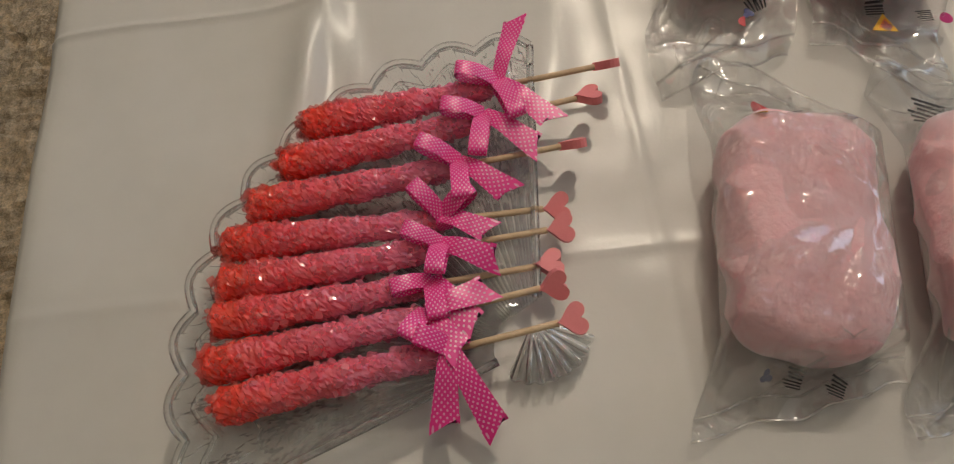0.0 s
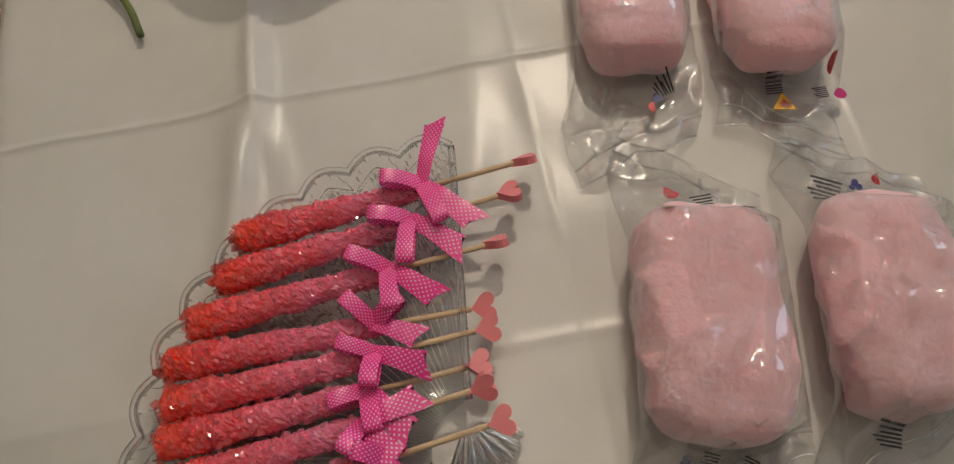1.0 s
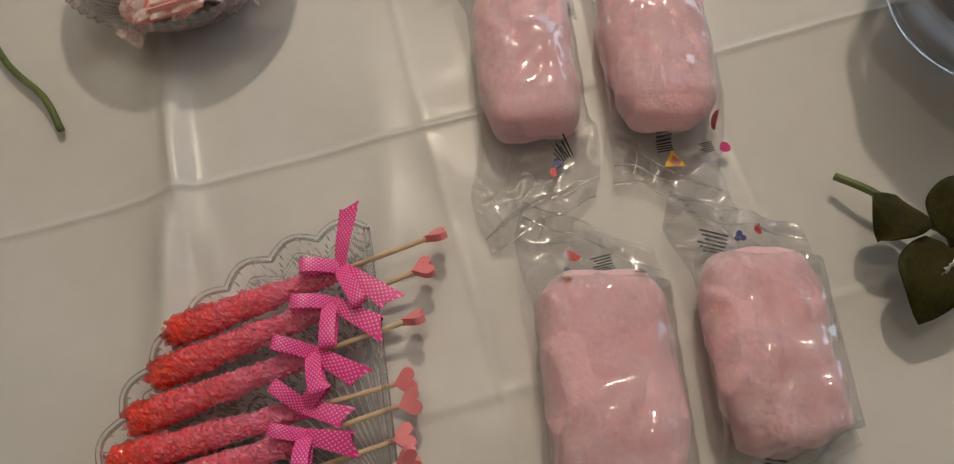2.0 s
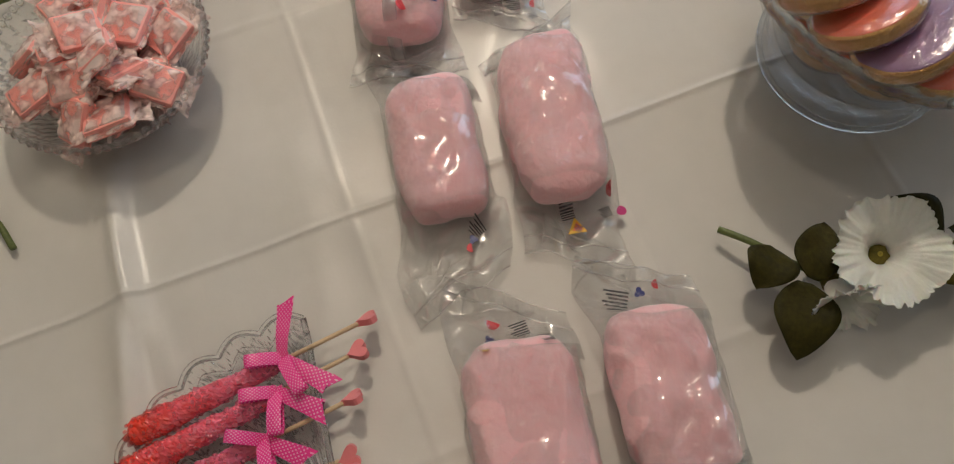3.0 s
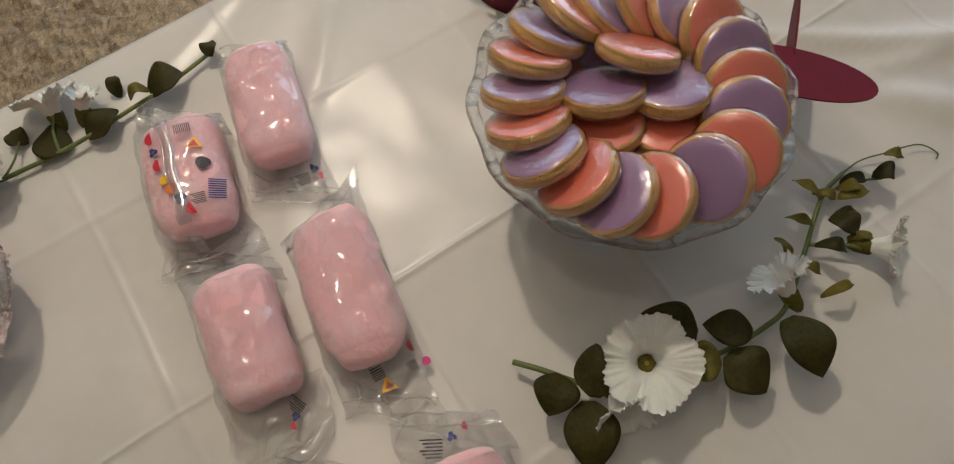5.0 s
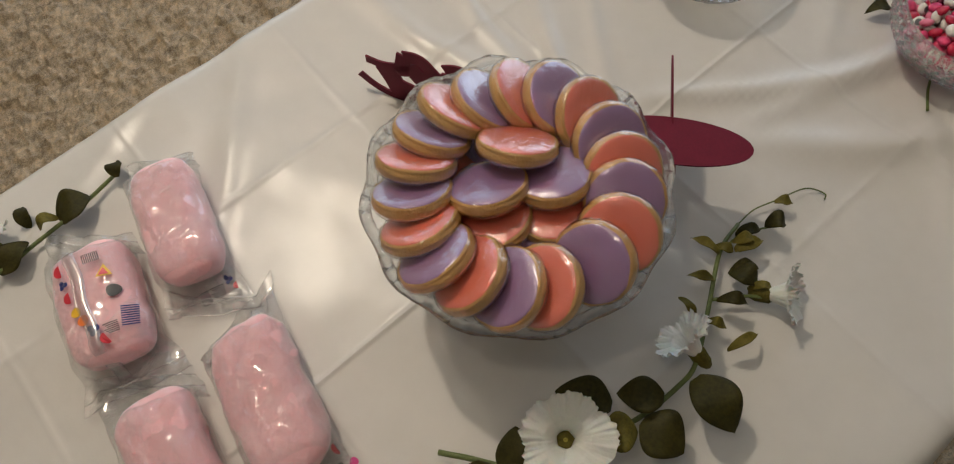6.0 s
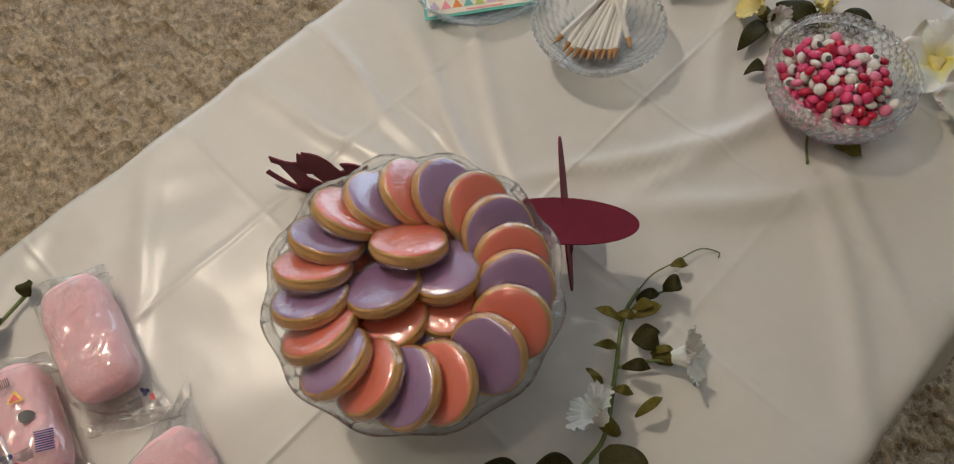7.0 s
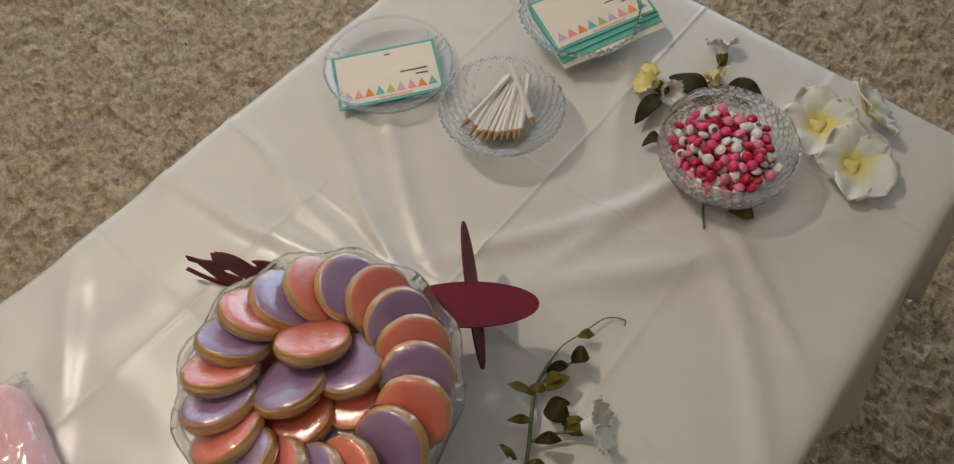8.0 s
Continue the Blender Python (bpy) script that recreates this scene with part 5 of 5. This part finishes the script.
def marked_sweet():
    """A white sweet with a small dark printed ring."""
    ob = thing("sugar_sweet", "white button sweet with a small dark printed mark", "candy", None, "sugar-coated sweets in the bowl")
    part("shell", lathe([(0.0005, -0.0038), (0.0035, -0.0034), (0.0058, -0.0018), (0.0066, 0.0), (0.0058, 0.0018), (0.0035, 0.0034), (0.0005, 0.0038)], 14), M["sweet_white"], ob, smooth=True)
    part("printed_mark", lathe([(0.0018, 0.00385), (0.0018, 0.0041), (0.0034, 0.0036), (0.0034, 0.0033)], 14), M["ink"], ob)
    return ob


kinds = [sweet("sweet_red", "deep red button sweet in a shiny sugar shell"), sweet("sweet_rose", "rose pink button sweet in a shiny sugar shell"), sweet("sweet_pink", "light pink button sweet in a shiny sugar shell"), sweet("sweet_white", "white button sweet in a shiny sugar shell"), marked_sweet()]
srng = random.Random(8)
used = set()
spots = []
for layer in range(4):
    reach = 0.067 - 0.010 * layer * (layer > 1) - 0.004 * (3 - layer) * (layer < 2)
    zz = 0.038 + 0.0062 * layer
    tries = 0
    mine = []
    while tries < 900:
        tries += 1
        a, r = srng.uniform(0, 2 * math.pi), reach * math.sqrt(srng.random())
        p = (r * math.cos(a), r * math.sin(a))
        if all((p[0] - q[0]) ** 2 + (p[1] - q[1]) ** 2 > 0.0102 ** 2 for q in mine):
            mine.append(p)
            spots.append((p[0], p[1], zz + srng.uniform(-0.0012, 0.0012)))
for px, py, pz in spots:
    i = srng.choices(range(5), (24, 22, 20, 24, 10))[0]
    m = pose(SB[0] + px, SB[1] + py, Z + pz + 0.004, srng.uniform(-48, 48), srng.uniform(-48, 48), srng.uniform(0, 360))
    if i in used:
        copy_thing(kinds[i], m)
    else:
        used.add(i)
        kinds[i].matrix_world = m
part("sweet_filling", lathe(curve_profile([(0.001, 0.011), (0.030, 0.013), (0.044, 0.024), (0.046, 0.033), (0.001, 0.036)], 3), 36), M["sweet_rose"], bpy.data.objects["sweets_bowl"], "lower layers of sweets", smooth=True)


# ---- pencils in a glass bowl ----
PB = (0.978, 0.391)
glass_bowl("pencil_bowl", "clear pressed-glass bowl holding short white pencils", *PB,
           curve_profile([(0.026, 0.0), (0.036, 0.001), (0.053, 0.014), (0.066, 0.030), (0.073, 0.043)], 4), curve_profile([(0.0705, 0.0435), (0.063, 0.030), (0.050, 0.016), (0.034, 0.006), (0.001, 0.005)], 4),
           144, 24, 0.0014, 0.002, 0.0020, (28, 200))


beads("pencil_bowl", 0.0725, 0.0445, 56, 0.0033)


def pencil():
    ob = thing("short_pencil", "short white hexagonal pencil with a sharpened wooden tip", "pencil", None, "white pencils in the glass bowl")
    part("shaft", lathe([(0.0036, 0.0), (0.0036, 0.074)], 6), M["pencil_white"], ob)
    part("sharpened_tip", lathe([(0.0036, 0.0), (0.0010, -0.0115)], 12), M["cut_wood"], ob, "bare brown wood cone")
    part("lead", lathe([(0.0010, -0.0115), (0.0002, -0.0145)], 8), M["graphite"], ob)
    return ob


pen = pencil()
prng = random.Random(6)
ROWS_P = ((0.936, 0.420, 1.008, 0.414, 0.034), (0.935, 0.405, 1.012, 0.418, 0.030), (0.932, 0.398, 1.014, 0.412, 0.026), (0.936, 0.390, 1.016, 0.410, 0.030), (0.940, 0.384, 1.018, 0.406, 0.028), (0.944, 0.377, 1.018, 0.402, 0.026), (0.950, 0.370, 1.016, 0.400, 0.030),
          (0.956, 0.366, 1.020, 0.396, 0.026), (0.962, 0.360, 1.018, 0.392, 0.024), (0.966, 0.356, 1.022, 0.388, 0.028), (0.990, 0.350, 1.022, 0.402, 0.034), (0.945, 0.392, 1.012, 0.402, 0.018), (0.950, 0.384, 1.010, 0.396, 0.016), (0.956, 0.376, 1.008, 0.390, 0.016))
for i, (ax, ay, bx, by, h) in enumerate(ROWS_P):
    a = Vector((ax, ay, Z + 0.010 + 0.35 * h + 0.004))
    b = Vector((bx, by, Z + 0.010 + h))
    m = Matrix.Translation(a) @ (b - a).to_track_quat("Z", "Y").to_matrix().to_4x4() @ pose(0, 0, 0.014, 0, 0, prng.uniform(0, 60))
    if i:
        copy_thing(pen, m)
    else:
        pen.matrix_world = m


# ---- cards on glass dishes ----
def card(name, label, m, w, d, thick, marks=True, border="teal", face=True):
    ob = thing(name, label, "card", m, "printed cards on the glass dishes")
    part("backing", box(w, d, thick, at=(0, 0, thick / 2)), M[border], ob, "teal coloured border")
    if face:
        part("face", box(w - 0.008, d - 0.008, 0.0004, at=(0, 0, thick + 0.0003)), M["paper"], ob, "cream printed face")
    if marks:
        tone = ("mark_lilac", "mark_pink", "mark_orange", "mark_teal", "mark_green", "mark_lilac", "mark_pink", "mark_orange", "mark_teal", "mark_green")
        for k in range(9):
            cx = -w * 0.40 + w * 0.1 * k
            part("printed_triangle", moved(plate([(cx - w * 0.045, 0), (cx + w * 0.045, 0), (cx, d * 0.16)], 0.0003), Matrix.Translation((0, -d * 0.36, thick + 0.0006))), M[tone[k]], ob)
        for k, (x0, x1, yy) in enumerate(((0.12, 0.38, -0.02), (0.26, 0.38, -0.11), (0.0, 0.06, 0.36), (-0.12, 0.20, -0.42))):
            part("printed_text", box((x1 - x0) * w, d * 0.022, 0.0003, at=((x0 + x1) / 2 * w, yy * d, thick + 0.0008)), M["ink" if k < 3 else "mark_pink"], ob)
    return ob


SD = (0.957, 0.558)
glass_bowl("glass_saucer", "clear beaded-edge glass saucer holding a printed card", *SD,
           curve_profile([(0.040, 0.0), (0.048, 0.001), (0.064, 0.010), (0.081, 0.021)], 4), curve_profile([(0.0795, 0.0225), (0.062, 0.0125), (0.046, 0.004), (0.001, 0.0035)], 4), 150, 50, 0.0008, 0.001, 0.0008, (40, 200))
beads("glass_saucer", 0.0805, 0.0225, 76, 0.0026)
card("printed_card", "cream card with a teal border and a row of coloured triangles", pose(0.946, 0.550, Z + 0.0195, 3, -2, -38), 0.134, 0.083, 0.0012)
DD = (1.165, 0.412)
glass_bowl("card_dish", "round pressed-glass dish holding a stack of teal cards", *DD,
           curve_profile([(0.036, 0.0), (0.046, 0.001), (0.060, 0.014), (0.072, 0.030), (0.077, 0.040)], 4), curve_profile([(0.0745, 0.0405), (0.069, 0.030), (0.057, 0.016), (0.044, 0.006), (0.001, 0.005)], 4), 144, 16, 0.002, 0.003, 0.0022, (28, 200))
beads("card_dish", 0.0770, 0.0420, 52, 0.0034)
for k, (label, border) in enumerate((("cream card under the teal cards in the dish", "paper"), ("teal card back under the top card", "teal"), ("teal card back in the stack", "teal"), ("glossy cream card with a teal border on the stack", "teal"))):
    back = 3 - k
    card("printed_card", label, pose(1.181 - 0.0036 * back, 0.405 - 0.0068 * back, Z + 0.0325 + 0.0026 * k, 4, -4, -26 + 0.8 * (k % 3)), 0.143, 0.085, 0.0016, marks=k == 3, border=border, face=k in (0, 3))
